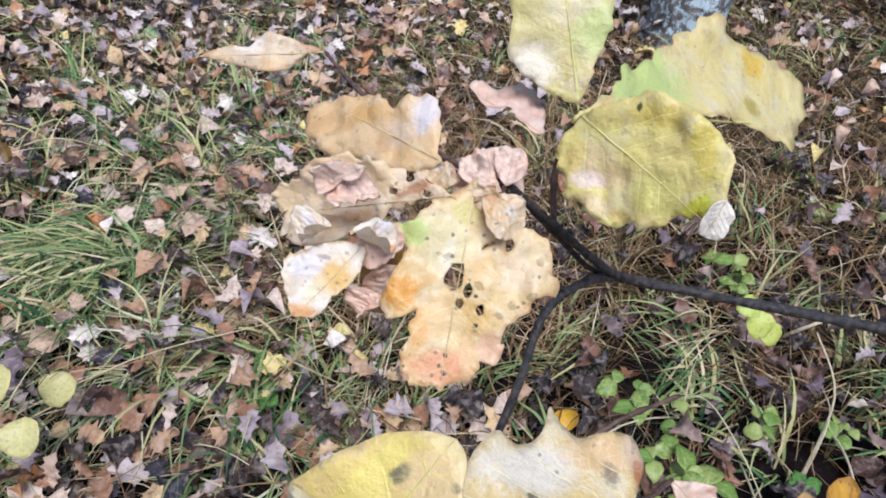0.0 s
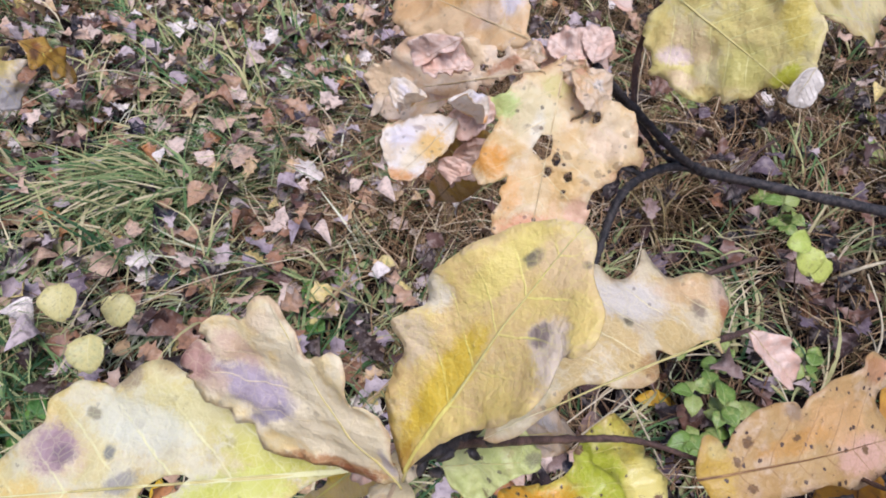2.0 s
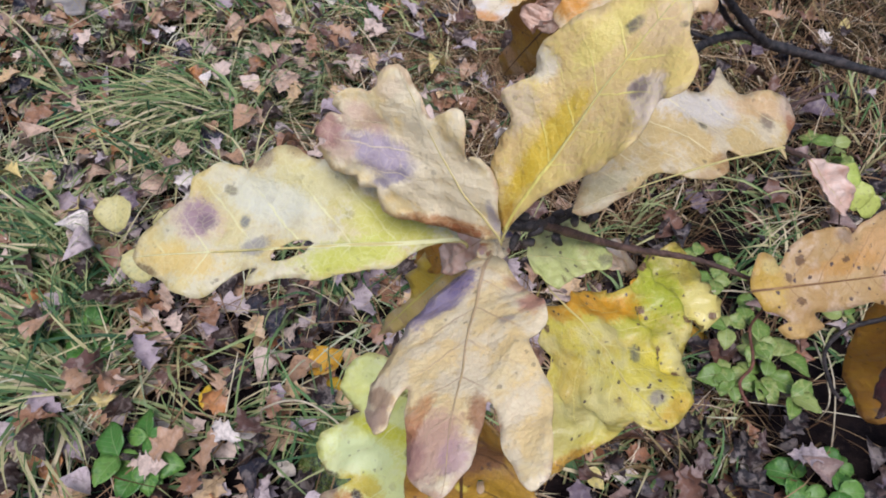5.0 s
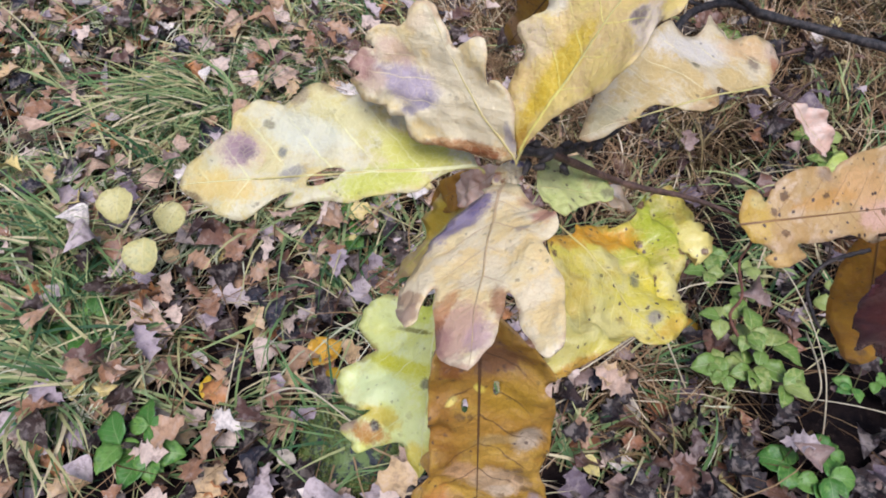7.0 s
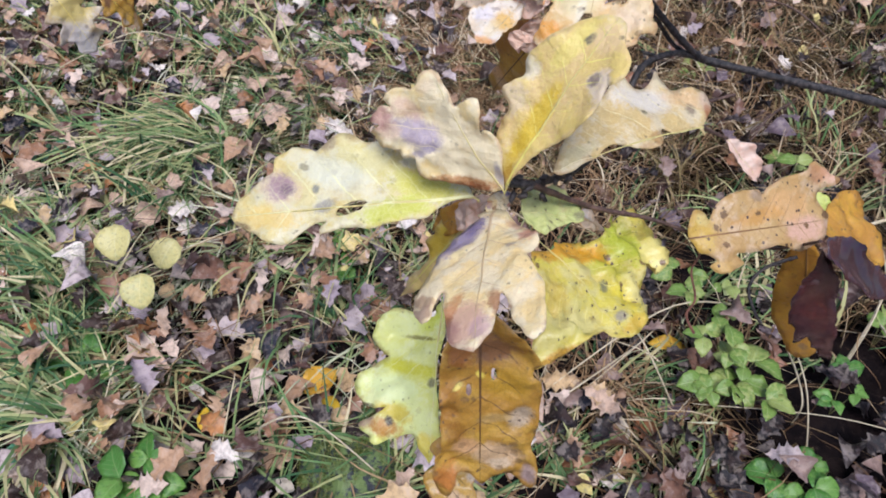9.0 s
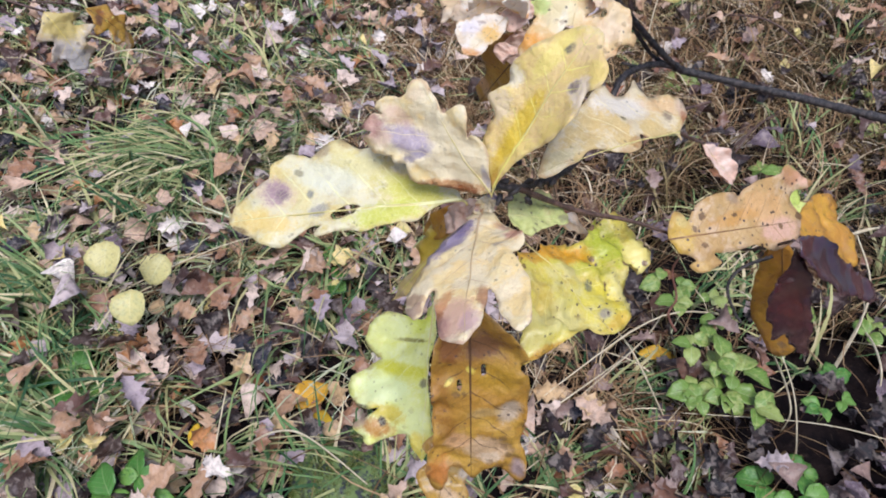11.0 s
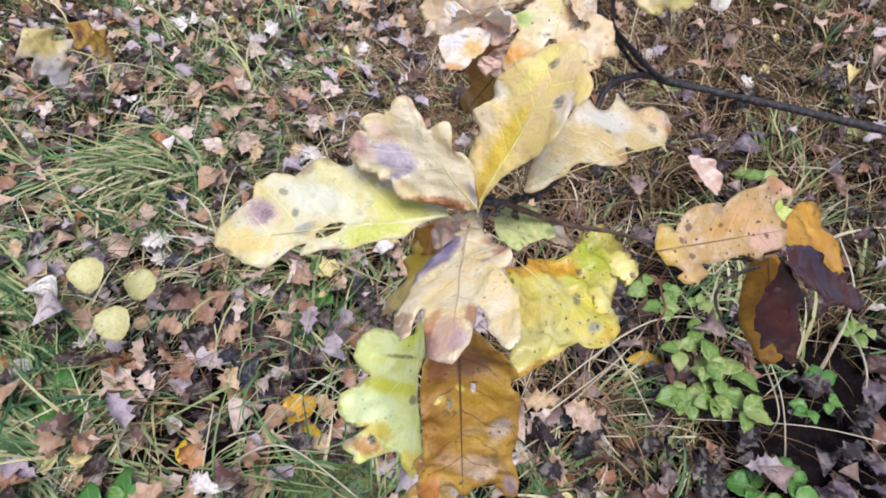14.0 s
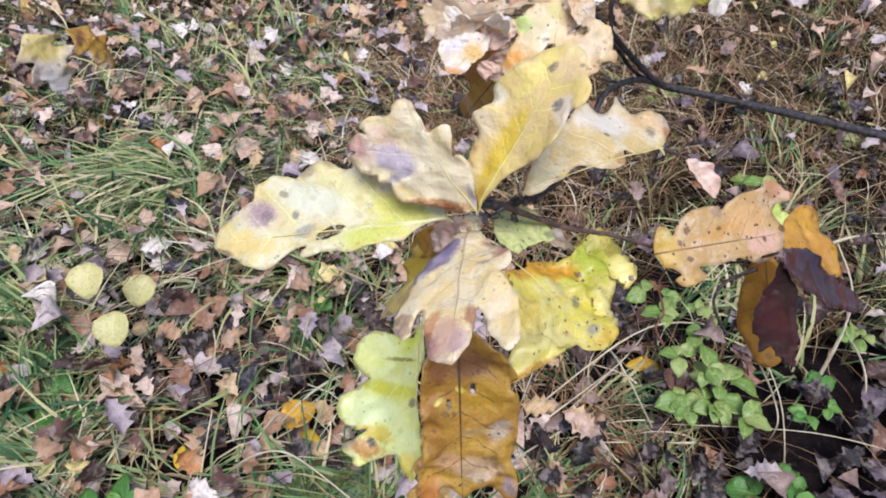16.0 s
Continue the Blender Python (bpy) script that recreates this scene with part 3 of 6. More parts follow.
def grass(name, tufts, material, label, seed, wide=1.0, comb=1.1, lift=0.0):
    """Grass of many curved blades: tufts are (x, y, radius, blades, length, stiffness, lean direction)."""
    g = random.Random(seed)
    verts, faces = [], []
    for x, y, radius, blades, length, stiff, way in tufts:
        for _ in range(blades):
            a, q = g.uniform(0, 6.3), radius * math.sqrt(g.random())
            bx, by = x + q * math.cos(a), y + q * math.sin(a)
            d = way + g.gauss(0, comb) if way is not None else g.uniform(0, 6.3)
            ln, w = length * g.uniform(0.5, 1.2), g.uniform(0.0010, 0.0026) * wide
            rise, sag = stiff * g.uniform(0.6, 1.3), g.uniform(0.5, 1.3)
            dx, dy = math.cos(d), math.sin(d)
            z0, i0, n = height(bx, by) - 0.005 + lift * g.random(), len(verts), 6
            bow, phase = g.gauss(0, 0.10) * ln, g.uniform(0.6, 1.4)
            for i in range(n + 1):
                s = i / n
                run = ln * (0.25 * s + 0.75 * s * s * sag) * (1.15 - 0.5 * rise)
                up = ln * rise * (s - 0.62 * sag * s * s)
                ww = w * (1 - s ** 2.2) + 0.00015
                px, py = bx + dx * run - dy * bow * math.sin(3 * phase * s) * s, by + dy * run + dx * bow * math.sin(3 * phase * s) * s
                verts += [(px - dy * ww, py + dx * ww, z0 + up), (px + dy * ww, py - dx * ww, z0 + up + ww * 0.7)]
            faces += [(i0 + 2 * i, i0 + 2 * i + 1, i0 + 2 * i + 3, i0 + 2 * i + 2) for i in range(n)]
    me = bpy.data.meshes.new(name)
    me.from_pydata(verts, [], faces)
    for p in me.polygons:
        p.use_smooth = True
    return tagged(finish_mesh(name, me, material), label, "grass", kind="stuff")


green_tufts = []
for cx, cy, sx, sy, count, ln in ((-0.98, 1.45, 0.24, 0.24, 22, 0.24), (-0.6, 1.7, 0.25, 0.2, 18, 0.2), (-0.95, 0.68, 0.22, 0.16, 8, 0.26), (-1.3, 1.0, 0.25, 0.3, 13, 0.25), (-1.6, 1.9, 0.3, 0.4, 14, 0.24),
                                  (-0.4, 1.3, 0.25, 0.25, 14, 0.18), (0.5, 1.5, 0.6, 0.6, 16, 0.18), (0.1, 0.6, 0.3, 0.2, 10, 0.16), (-0.9, 2.3, 0.5, 0.4, 22, 0.2), (0.5, 0.75, 0.12, 0.1, 5, 0.16)):
    for _ in range(count):
        green_tufts.append((rng.gauss(cx, sx), rng.gauss(cy, sy), 0.05, 15, ln * 1.35, 0.65, rng.uniform(0, 6.3)))
for x, y in spread(rng, 620):
    if (x > 0.6 and y < 1.0) or (x > 0.1 and rng.random() < 0.5):
        continue
    green_tufts.append((x, y, 0.05, 10, rng.uniform(0.2, 0.32), 0.8, rng.uniform(0, 6.3)))
for x, y, count, ln, way in ((-0.95, 1.42, 9, 0.30, 4.0), (-0.85, 1.50, 8, 0.30, 3.9), (-0.92, 1.62, 8, 0.26, 4.3), (-0.80, 1.38, 7, 0.28, 3.6), (-0.70, 1.45, 6, 0.26, 0.6), (-1.02, 0.92, 4, 0.34, 3.3), (-1.08, 0.86, 4, 0.34, 0.1),
                             (-0.86, 0.56, 5, 0.30, 3.1), (-0.90, 0.62, 4, 0.30, 3.3), (-0.80, 0.50, 3, 0.26, 5.2), (-0.92, 0.66, 3, 0.34, 0.1), (-0.03, 0.56, 4, 0.20, 1.2), (-0.5, 1.95, 6, 0.24, 2.2)):
    for _ in range(count):
        green_tufts.append((rng.gauss(x, 0.045), rng.gauss(y, 0.045), 0.03, 14, ln * rng.uniform(0.9, 1.4), 0.75, way + rng.gauss(0, 0.3)))
# looser long blades arching out between the leaves on the grassy side
loose = random.Random(31)
for _ in range(125):
    x, y = loose.uniform(-1.5, -0.2), loose.uniform(0.5, 2.5)
    if noise.noise(Vector((x * 2.6, y * 2.6, 3))) > -0.08:
        green_tufts.append((x, y, 0.04, 9, loose.uniform(0.3, 0.44), 0.85, loose.uniform(0, 6.3)))
grass("green_grass", green_tufts, GREEN_BLADES, "tufts of long arching green grass among fallen leaves", 5, 2.0, 0.42)
pale_tufts = []
for cx, cy, sx, sy, count, ln in ((-1.5, 2.4, 0.5, 0.4, 120, 0.22), (-0.8, 2.1, 0.35, 0.35, 60, 0.24), (-0.5, 2.9, 0.5, 0.4, 50, 0.22), (-1.1, 0.8, 0.3, 0.25, 26, 0.3), (-0.75, 1.35, 0.3, 0.3, 40, 0.3), (0.2, 0.75, 0.3, 0.15, 8, 0.2)):
    for _ in range(count):
        pale_tufts.append((rng.gauss(cx, sx), rng.gauss(cy, sy), 0.06, 13, ln, 0.6, rng.uniform(0, 6.3)))
grass("pale_grass", pale_tufts, PALE_BLADES, "long pale green bleached grass over fallen leaves", 9, 1.4, 0.5)
olive_tufts = []
for x, y in spread(rng, 2300, 0.5, 4.0):
    lush = 0.09 + 0.91 * max(0.0, min(1.0, (x + 0.45) / 0.5)) * max(0.0, min(1.0, (y - 0.7) / 0.5))
    lush *= 1.0 if y > 1.35 or x < 0.35 else 0.4
    # bare dark gaps between the mats of grass
    if noise.noise(Vector((x * 3.2, y * 2.4, 7))) < -0.05:
        lush *= 0.15
    if rng.random() < lush:
        olive_tufts.append((x, y, 0.07, 15, rng.uniform(0.16, 0.30), 0.75, rng.uniform(0, 6.3)))
grass("olive_grass", olive_tufts, OLIVE_BLADES, "matted brown and olive autumn grass", 8, 1.25, 0.7)
straw_tufts = []
for cx, cy, sx, sy, count, ln in ((-0.18, 1.75, 0.22, 0.3, 105, 0.30), (0.8, 1.7, 0.45, 0.45, 70, 0.28), (0.2, 1.9, 0.3, 0.3, 50, 0.28), (1.25, 2.8, 0.6, 0.5, 80, 0.3), (0.35, 2.6, 0.5, 0.4, 60, 0.28), (-1.1, 2.75, 0.8, 0.45, 130, 0.24), (0.42, 0.8, 0.12, 0.1, 14, 0.24)):
    for _ in range(count):
        straw_tufts.append((rng.gauss(cx, sx), rng.gauss(cy, sy), 0.07, 20, ln, 0.7, rng.uniform(0, 6.3)))
for x, y in spread(rng, 560):
    if x > 0.45 and y < 1.5 and rng.random() < 0.75:
        continue
    straw_tufts.append((x, y, 0.06, 5, 0.26, 0.45, None))
grass("straw_grass", straw_tufts, STRAW_BLADES, "tangled dry straw-coloured grass between fallen leaves", 6)
long_straws = [(x, y, 0.05, 1, rng.uniform(0.25, 0.45), 0.34, None) for x, y in spread(rng, 2300, 0.2, 3.6)]
long_straws = [q for q in long_straws if not (q[0] > 0.45 and q[1] < 1.5) or rng.random() < 0.4]
grass("long_straws", long_straws, STRAW_BLADES, "single long pale straws lying across the litter", 7, 0.95, lift=0.07)


# ---- the oak branch in the foreground ----
CREAM = autumn_leaf("cream_oak_leaf", main=(0.86, 0.71, 0.37), second=(0.84, 0.65, 0.30), rim=(0.66, 0.44, 0.24), vein=(0.86, 0.74, 0.44), pale=(0.88, 0.80, 0.62), specks=0.3, spots=0.08, stained=0.1, pale_amount=0.55, blotches=
    [(0.68, -0.35, 0.241, 0.106, 2.47, (0.468, 0.371, 0.445), 0.9), (0.54, -0.32, 0.14, 0.044, 1.66, (0.342, 0.279, 0.371), 0.8),
     (0.79, -0.52, 0.121, 0.076, 2.56, (0.745, 0.552, 0.402), 0.8), (0.92, -0.54, 0.116, 0.096, 2.05, (0.491, 0.262, 0.216), 0.85),
     (0.96, -0.6, 0.054, 0.048, 2.03, (0.305, 0.138, 0.107), 0.8), (0.87, -0.33, 0.122, 0.081, 2.39, (0.631, 0.413, 0.296), 0.7),
     (0.19, -0.23, 0.264, 0.05, 2.14, (0.552, 0.262, 0.093), 0.9), (0.11, -0.16, 0.124, 0.045, 2.14, (0.352, 0.127, 0.045), 0.9)]
    + [(0.13, 0.06, 0.038, 0.105, 2.07, (0.434, 0.392, 0.479), 0.7), (0.93, -0.08, 0.097, 0.062, 2.07, (0.839, 0.672, 0.456), 0.6),
     (0.41, -0.06, 0.192, 0.189, 2.03, (0.871, 0.761, 0.515), 0.6)])
LEMON = autumn_leaf("lemon_oak_leaf", main=(0.71, 0.61, 0.30), second=(0.69, 0.54, 0.19), rim=(0.50, 0.36, 0.16), vein=(0.84, 0.80, 0.42), pale=(0.76, 0.72, 0.56), specks=0.5, spots=0.12, stained=0.12, pale_amount=0.5, blotches=
    [(0.2, 0.06, 0.168, 0.065, -2.93, (0.58, 0.54, 0.07), 0.9), (0.34, -0.03, 0.177, 0.054, 3.03, (0.6, 0.6, 0.09), 0.9),
     (0.43, 0.18, 0.15, 0.064, -2.66, (0.66, 0.58, 0.2), 0.6), (0.57, 0.15, 0.174, 0.071, -2.84, (0.72, 0.7, 0.54), 0.8),
     (0.85, -0.02, 0.146, 0.06, -3.03, (0.761, 0.552, 0.162), 0.8), (0.79, 0.1, 0.101, 0.074, -2.67, (0.672, 0.515, 0.352), 0.8),
     (0.79, 0.11, 0.066, 0.061, -3.02, (0.381, 0.238, 0.27), 0.85), (0.76, 0.09, 0.032, 0.026, -3.02, (0.188, 0.117, 0.138), 0.7)]
    + [(0.61, 0.01, 0.052, 0.031, 2.79, (0.342, 0.305, 0.254), 0.9), (0.64, 0.09, 0.017, 0.023, -3.02, (0.223, 0.216, 0.188), 0.9),
     (0.69, 0.19, 0.023, 0.017, -2.7, (0.314, 0.27, 0.162), 0.85), (0.96, -0.04, 0.055, 0.017, -2.85, (0.188, 0.117, 0.051), 0.8),
     (0.58, 0.27, 0.039, 0.032, 2.69, (0.352, 0.254, 0.15), 0.8)])
GOLD = autumn_leaf("gold_oak_leaf", main=(0.78, 0.60, 0.19), second=(0.76, 0.56, 0.24), rim=(0.70, 0.52, 0.28), vein=(0.88, 0.80, 0.22), pale=(0.80, 0.68, 0.44), specks=0.3, spots=0.06, stained=0.12, pale_amount=0.3, blotches=
    [(0.32, 0.05, 0.287, 0.058, -0.01, (0.73, 0.515, 0.034), 0.9), (0.79, 0.1, 0.197, 0.048, -0.14, (0.807, 0.672, 0.188), 0.8),
     (0.41, 0.21, 0.068, 0.092, -1.3, (0.776, 0.631, 0.413), 0.85), (0.57, 0.24, 0.067, 0.062, -0.57, (0.807, 0.73, 0.552), 0.85),
     (0.7, -0.17, 0.075, 0.093, -0.53, (0.761, 0.631, 0.503), 0.85), (0.71, -0.11, 0.038, 0.03, -0.35, (0.305, 0.231, 0.195), 0.9),
     (0.85, 0.05, 0.036, 0.02, -0.28, (0.156, 0.133, 0.084), 0.95), (0.93, -0.08, 0.016, 0.011, -1.11, (0.021, 0.013, 0.009), 1)]
    + [(0.36, -0.14, 0.093, 0.026, -0.33, (0.631, 0.456, 0.188), 0.6), (0.78, 0.26, 0.037, 0.015, -1.38, (0.305, 0.223, 0.102), 0.6),
     (0.9, -0.02, 0.083, 0.075, -1.08, (0.776, 0.578, 0.305), 0.7), (0.06, 0.02, 0.038, 0.07, -1.25, (0.552, 0.305, 0.032), 0.7)])
BUFF = autumn_leaf("buff_oak_leaf", main=(0.67, 0.49, 0.20), second=(0.62, 0.46, 0.20), rim=(0.55, 0.36, 0.18), vein=(0.90, 0.80, 0.46), pale=(0.74, 0.66, 0.50), specks=0.5, spots=0.12, stained=0.2, pale_amount=0.45, blotches=
    [(0.29, 0.26, 0.207, 0.083, -2.76, (0.701, 0.631, 0.539), 0.9), (0.01, 0.2, 0.123, 0.074, -2.71, (0.672, 0.434, 0.202), 0.8),
     (-0.14, 0.15, 0.069, 0.091, -2.26, (0.644, 0.479, 0.352), 0.8), (-0.09, 0.05, 0.045, 0.086, -2.83, (0.402, 0.162, 0.065), 0.9),
     (0.85, 0.04, 0.158, 0.054, 2.95, (0.552, 0.479, 0.262), 0.7), (0.01, 0.13, 0.038, 0.049, -2.85, (0.188, 0.127, 0.093), 0.7),
     (0.33, 0.17, 0.021, 0.02, -2.85, (0.102, 0.076, 0.045), 0.8), (0.34, -0.01, 0.046, 0.066, -2.81, (0.392, 0.195, 0.061), 0.7)])
SPOTTED = autumn_leaf("spotted_brown_oak_leaf", main=(0.59, 0.39, 0.16), second=(0.53, 0.33, 0.12), rim=(0.60, 0.38, 0.22), vein=(0.40, 0.22, 0.08), pale=(0.76, 0.58, 0.40), specks=1.35, spots=0.5, stained=0.3, blotches=
    [(0.07, 0.02, 0.112, 0.153, -0.13, (0.617, 0.402, 0.048), 0.8), (0.11, 0.11, 0.057, 0.047, -0.1, (0.672, 0.552, 0.223), 0.7),
     (0.82, -0.04, 0.162, 0.109, -0.12, (0.73, 0.456, 0.342), 0.85), (0.72, 0.14, 0.179, 0.128, -0.11, (0.73, 0.434, 0.175), 0.7),
     (1.14, 0.3, 0.116, 0.07, -0.26, (0.73, 0.434, 0.305), 0.8), (0.98, 0.32, 0.093, 0.064, -0.1, (0.515, 0.238, 0.107), 0.7),
     (0.14, -0.2, 0.095, 0.053, -0.15, (0.672, 0.434, 0.117), 0.6), (0.47, 0.08, 0.185, 0.053, 0.11, (0.617, 0.305, 0.054), 0.6)])
ORANGE = autumn_leaf("orange_oak_leaf", (0.66, 0.36, 0.04), (0.56, 0.27, 0.04), (0.45, 0.2, 0.05), (0.5, 0.26, 0.06), None, 0.7)
MAROON = autumn_leaf("maroon_leaf", (0.07, 0.014, 0.014), (0.03, 0.008, 0.014), (0.03, 0.012, 0.03), (0.05, 0.016, 0.018), None, 0.4, coat=1.0, rough=0.2, stain=(0.12, 0.03, 0.02), back=0.06)
PINK = autumn_leaf("pinkish_oak_leaf", main=(0.90, 0.74, 0.40), second=(0.88, 0.68, 0.32), rim=(0.50, 0.28, 0.18), vein=(0.62, 0.44, 0.26), pale=(0.88, 0.79, 0.60), specks=0.5, spots=0.1, stained=0.12, pale_amount=0.55, stain=(0.55, 0.34, 0.22), blotches=
    [(0.26, 0.16, 0.167, 0.081, -2.3, (0.342, 0.27, 0.413), 0.92), (0.18, 0.08, 0.054, 0.05, -2.2, (0.188, 0.138, 0.262), 0.8),
     (0.85, 0.07, 0.105, 0.128, -1.01, (0.617, 0.371, 0.27), 0.85), (0.75, 0.12, 0.034, 0.093, -1.08, (0.515, 0.188, 0.045), 0.7),
     (0.88, -0.02, 0.06, 0.06, -2.3, (0.552, 0.352, 0.342), 0.8), (0.76, -0.09, 0.087, 0.04, -0.41, (0.352, 0.15, 0.068), 0.85),
     (0.32, -0.21, 0.07, 0.06, -0.97, (0.591, 0.279, 0.202), 0.85), (0.21, -0.14, 0.068, 0.037, -0.94, (0.617, 0.352, 0.223), 0.7)]
    + [(0.64, 0.28, 0.079, 0.029, -0.92, (0.445, 0.262, 0.156), 0.7), (0.72, 0.28, 0.058, 0.041, -1.25, (0.402, 0.254, 0.188), 0.8),
     (0.41, -0.13, 0.025, 0.031, -1.16, (0.392, 0.314, 0.262), 0.8), (0.07, -0.05, 0.107, 0.046, -0.77, (0.73, 0.617, 0.352), 0.7),
     (0.87, 0.12, 0.047, 0.059, -1.27, (0.445, 0.223, 0.188), 0.7)])
CHARTREUSE = autumn_leaf("yellow_green_oak_leaf", main=(0.70, 0.60, 0.09), second=(0.66, 0.52, 0.10), rim=(0.64, 0.44, 0.10), vein=(0.78, 0.70, 0.24), pale=(0.76, 0.68, 0.34), specks=1.2, pale_amount=0.42, spots=0.2, stain=(0.50, 0.30, 0.05), stained=0.4, coat=0.25, blotches=
    [(0.4, 0.68, 0.22, 0.264, 1.1, (0.445, 0.491, 0.025), 0.9), (0.5, 0.34, 0.208, 0.125, 0.89, (0.515, 0.515, 0.021), 0.7),
     (0.3, 0.2, 0.32, 0.095, 1, (0.73, 0.352, 0.013), 0.9), (0.2, -0.1, 0.149, 0.057, 0.99, (0.617, 0.305, 0.013), 0.8),
     (0.67, 0.84, 0.112, 0.21, 0.43, (0.791, 0.687, 0.216), 0.8), (0.66, -0.28, 0.252, 0.169, 1.33, (0.617, 0.552, 0.216), 0.85),
     (0.47, -0.28, 0.128, 0.15, 1.05, (0.578, 0.402, 0.045), 0.6), (0.64, -0.57, 0.139, 0.1, 1.02, (0.578, 0.515, 0.156), 0.7)]
    + [(0.62, 0.18, 0.048, 0.045, 1.05, (0.188, 0.181, 0.117), 0.9), (0.85, 0.06, 0.057, 0.048, 1.04, (0.305, 0.262, 0.223), 0.85),
     (0.95, 0.12, 0.129, 0.064, 1.53, (0.658, 0.402, 0.045), 0.7), (0.77, -0.6, 0.173, 0.039, 1.3, (0.552, 0.262, 0.013), 0.8),
     (0.78, 0.25, 0.133, 0.165, 1.04, (0.776, 0.644, 0.045), 0.7)])
RUST = autumn_leaf("rust_oak_leaf", main=(0.56, 0.33, 0.05), second=(0.48, 0.25, 0.035), rim=(0.44, 0.24, 0.08), vein=(0.10, 0.045, 0.02), pale=(0.60, 0.44, 0.22), specks=0.8, pale_amount=0.1, spots=0.2, stain=(0.26, 0.12, 0.04), stained=0.4, coat=0.35, blotches=
    [(0.23, -0.07, 0.115, 0.074, -1.41, (0.238, 0.107, 0.048), 0.9), (0.23, 0.09, 0.066, 0.081, -1.51, (0.305, 0.107, 0.025), 0.85),
     (0.49, 0.14, 0.053, 0.168, -1.51, (0.392, 0.175, 0.027), 0.7), (0.4, -0.12, 0.117, 0.084, -1.52, (0.515, 0.296, 0.025), 0.8),
     (0.82, -0.08, 0.141, 0.072, -1.29, (0.617, 0.423, 0.246), 0.85), (0.88, -0.09, 0.055, 0.037, -1.52, (0.73, 0.578, 0.402), 0.7),
     (0.61, -0.18, 0.051, 0.073, -1.11, (0.552, 0.434, 0.305), 0.9), (0.96, -0.23, 0.039, 0.06, -1.52, (0.468, 0.352, 0.352), 0.8)]
    + [(0.6, -0.06, 0.08, 0.031, -1.62, (0.552, 0.371, 0.138), 0.7), (0.76, 0.06, 0.07, 0.055, -2.16, (0.672, 0.392, 0.188), 0.8),
     (0.94, 0.16, 0.073, 0.098, -1.52, (0.552, 0.188, 0.04), 0.8), (0.66, 0.12, 0.053, 0.048, -1.51, (0.262, 0.107, 0.013), 0.6),
     (0.41, 0.1, 0.014, 0.027, -0.69, (0.839, 0.672, 0.156), 1), (0.35, -0, 0.016, 0.027, -2.18, (0.839, 0.658, 0.102), 1)])
LIME = autumn_leaf("lime_oak_leaf", main=(0.73, 0.75, 0.28), second=(0.70, 0.70, 0.16), rim=(0.50, 0.40, 0.10), vein=(0.76, 0.76, 0.36), pale=(0.80, 0.82, 0.48), specks=0.5, spots=0.1, stained=0.1, pale_amount=0.4, blotches=
    [(0.43, 0.2, 0.283, 0.046, -1.45, (0.617, 0.591, 0.03), 0.92), (0.12, 0.09, 0.105, 0.084, -1.71, (0.617, 0.658, 0.061), 0.85),
     (0.17, 0.26, 0.139, 0.069, -1.71, (0.761, 0.791, 0.352), 0.7), (0.56, 0.31, 0.206, 0.086, -1.44, (0.745, 0.807, 0.434), 0.8),
     (0.75, 0.1, 0.118, 0.136, -1.6, (0.73, 0.761, 0.305), 0.7), (0.72, 0.26, 0.145, 0.056, -1.31, (0.617, 0.479, 0.048), 0.85),
     (0.81, 0.33, 0.123, 0.062, -1.46, (0.491, 0.209, 0.034), 0.9), (0.76, 0.48, 0.092, 0.064, -1.6, (0.434, 0.287, 0.209), 0.9)]
    + [(0.68, 0.49, 0.093, 0.018, -1.53, (0.045, 0.027, 0.018), 0.9), (0.9, 0.03, 0.088, 0.079, -1, (0.73, 0.578, 0.061), 0.85),
     (0.77, 0.3, 0.024, 0.033, -1.91, (0.045, 0.021, 0.009), 1), (0.24, 0.13, 0.114, 0.015, -1.48, (0.188, 0.156, 0.021), 0.8),
     (0.52, 0.02, 0.028, 0.028, -1.57, (0.156, 0.127, 0.061), 0.8)])
GREENISH = autumn_leaf("small_green_oak_leaf", (0.60, 0.64, 0.22), (0.66, 0.66, 0.28), (0.5, 0.44, 0.14), (0.66, 0.68, 0.34), None, 0.8)
PEACH = autumn_leaf("peach_oak_leaf", (0.78, 0.57, 0.36), (0.74, 0.50, 0.27), (0.55, 0.28, 0.12), (0.70, 0.55, 0.25), (0.78, 0.66, 0.52), 0.6, [(0.1, 0.1, 0.12, (0.62, 0.34, 0.2)), (0.6, 0.15, 0.14, (0.80, 0.72, 0.64))], pale_amount=0.55, spots=0.15, stained=0.18)
TAN_LOBED = autumn_leaf("tan_lobed_oak_leaf", main=(0.77, 0.55, 0.30), second=(0.74, 0.49, 0.24), rim=(0.58, 0.34, 0.16), vein=(0.74, 0.56, 0.30), pale=(0.82, 0.66, 0.44), specks=0.4, spots=0.1, stained=0.12, pale_amount=0.35, blotches=
    [(0.24, 0.18, 0.087, 0.12, 2.81, (0.761, 0.687, 0.687), 0.92), (0.35, 0.02, 0.113, 0.077, 2.8, (0.761, 0.604, 0.456), 0.7),
     (0.83, -0.1, 0.207, 0.09, 2.66, (0.644, 0.381, 0.15), 0.7), (0.61, 0.05, 0.137, 0.068, 2.82, (0.687, 0.402, 0.117), 0.8),
     (0.23, -0.06, 0.149, 0.042, 2.92, (0.745, 0.491, 0.223), 0.7), (0.41, -0.06, 0.054, 0.078, 2.78, (0.515, 0.262, 0.08), 0.5)])
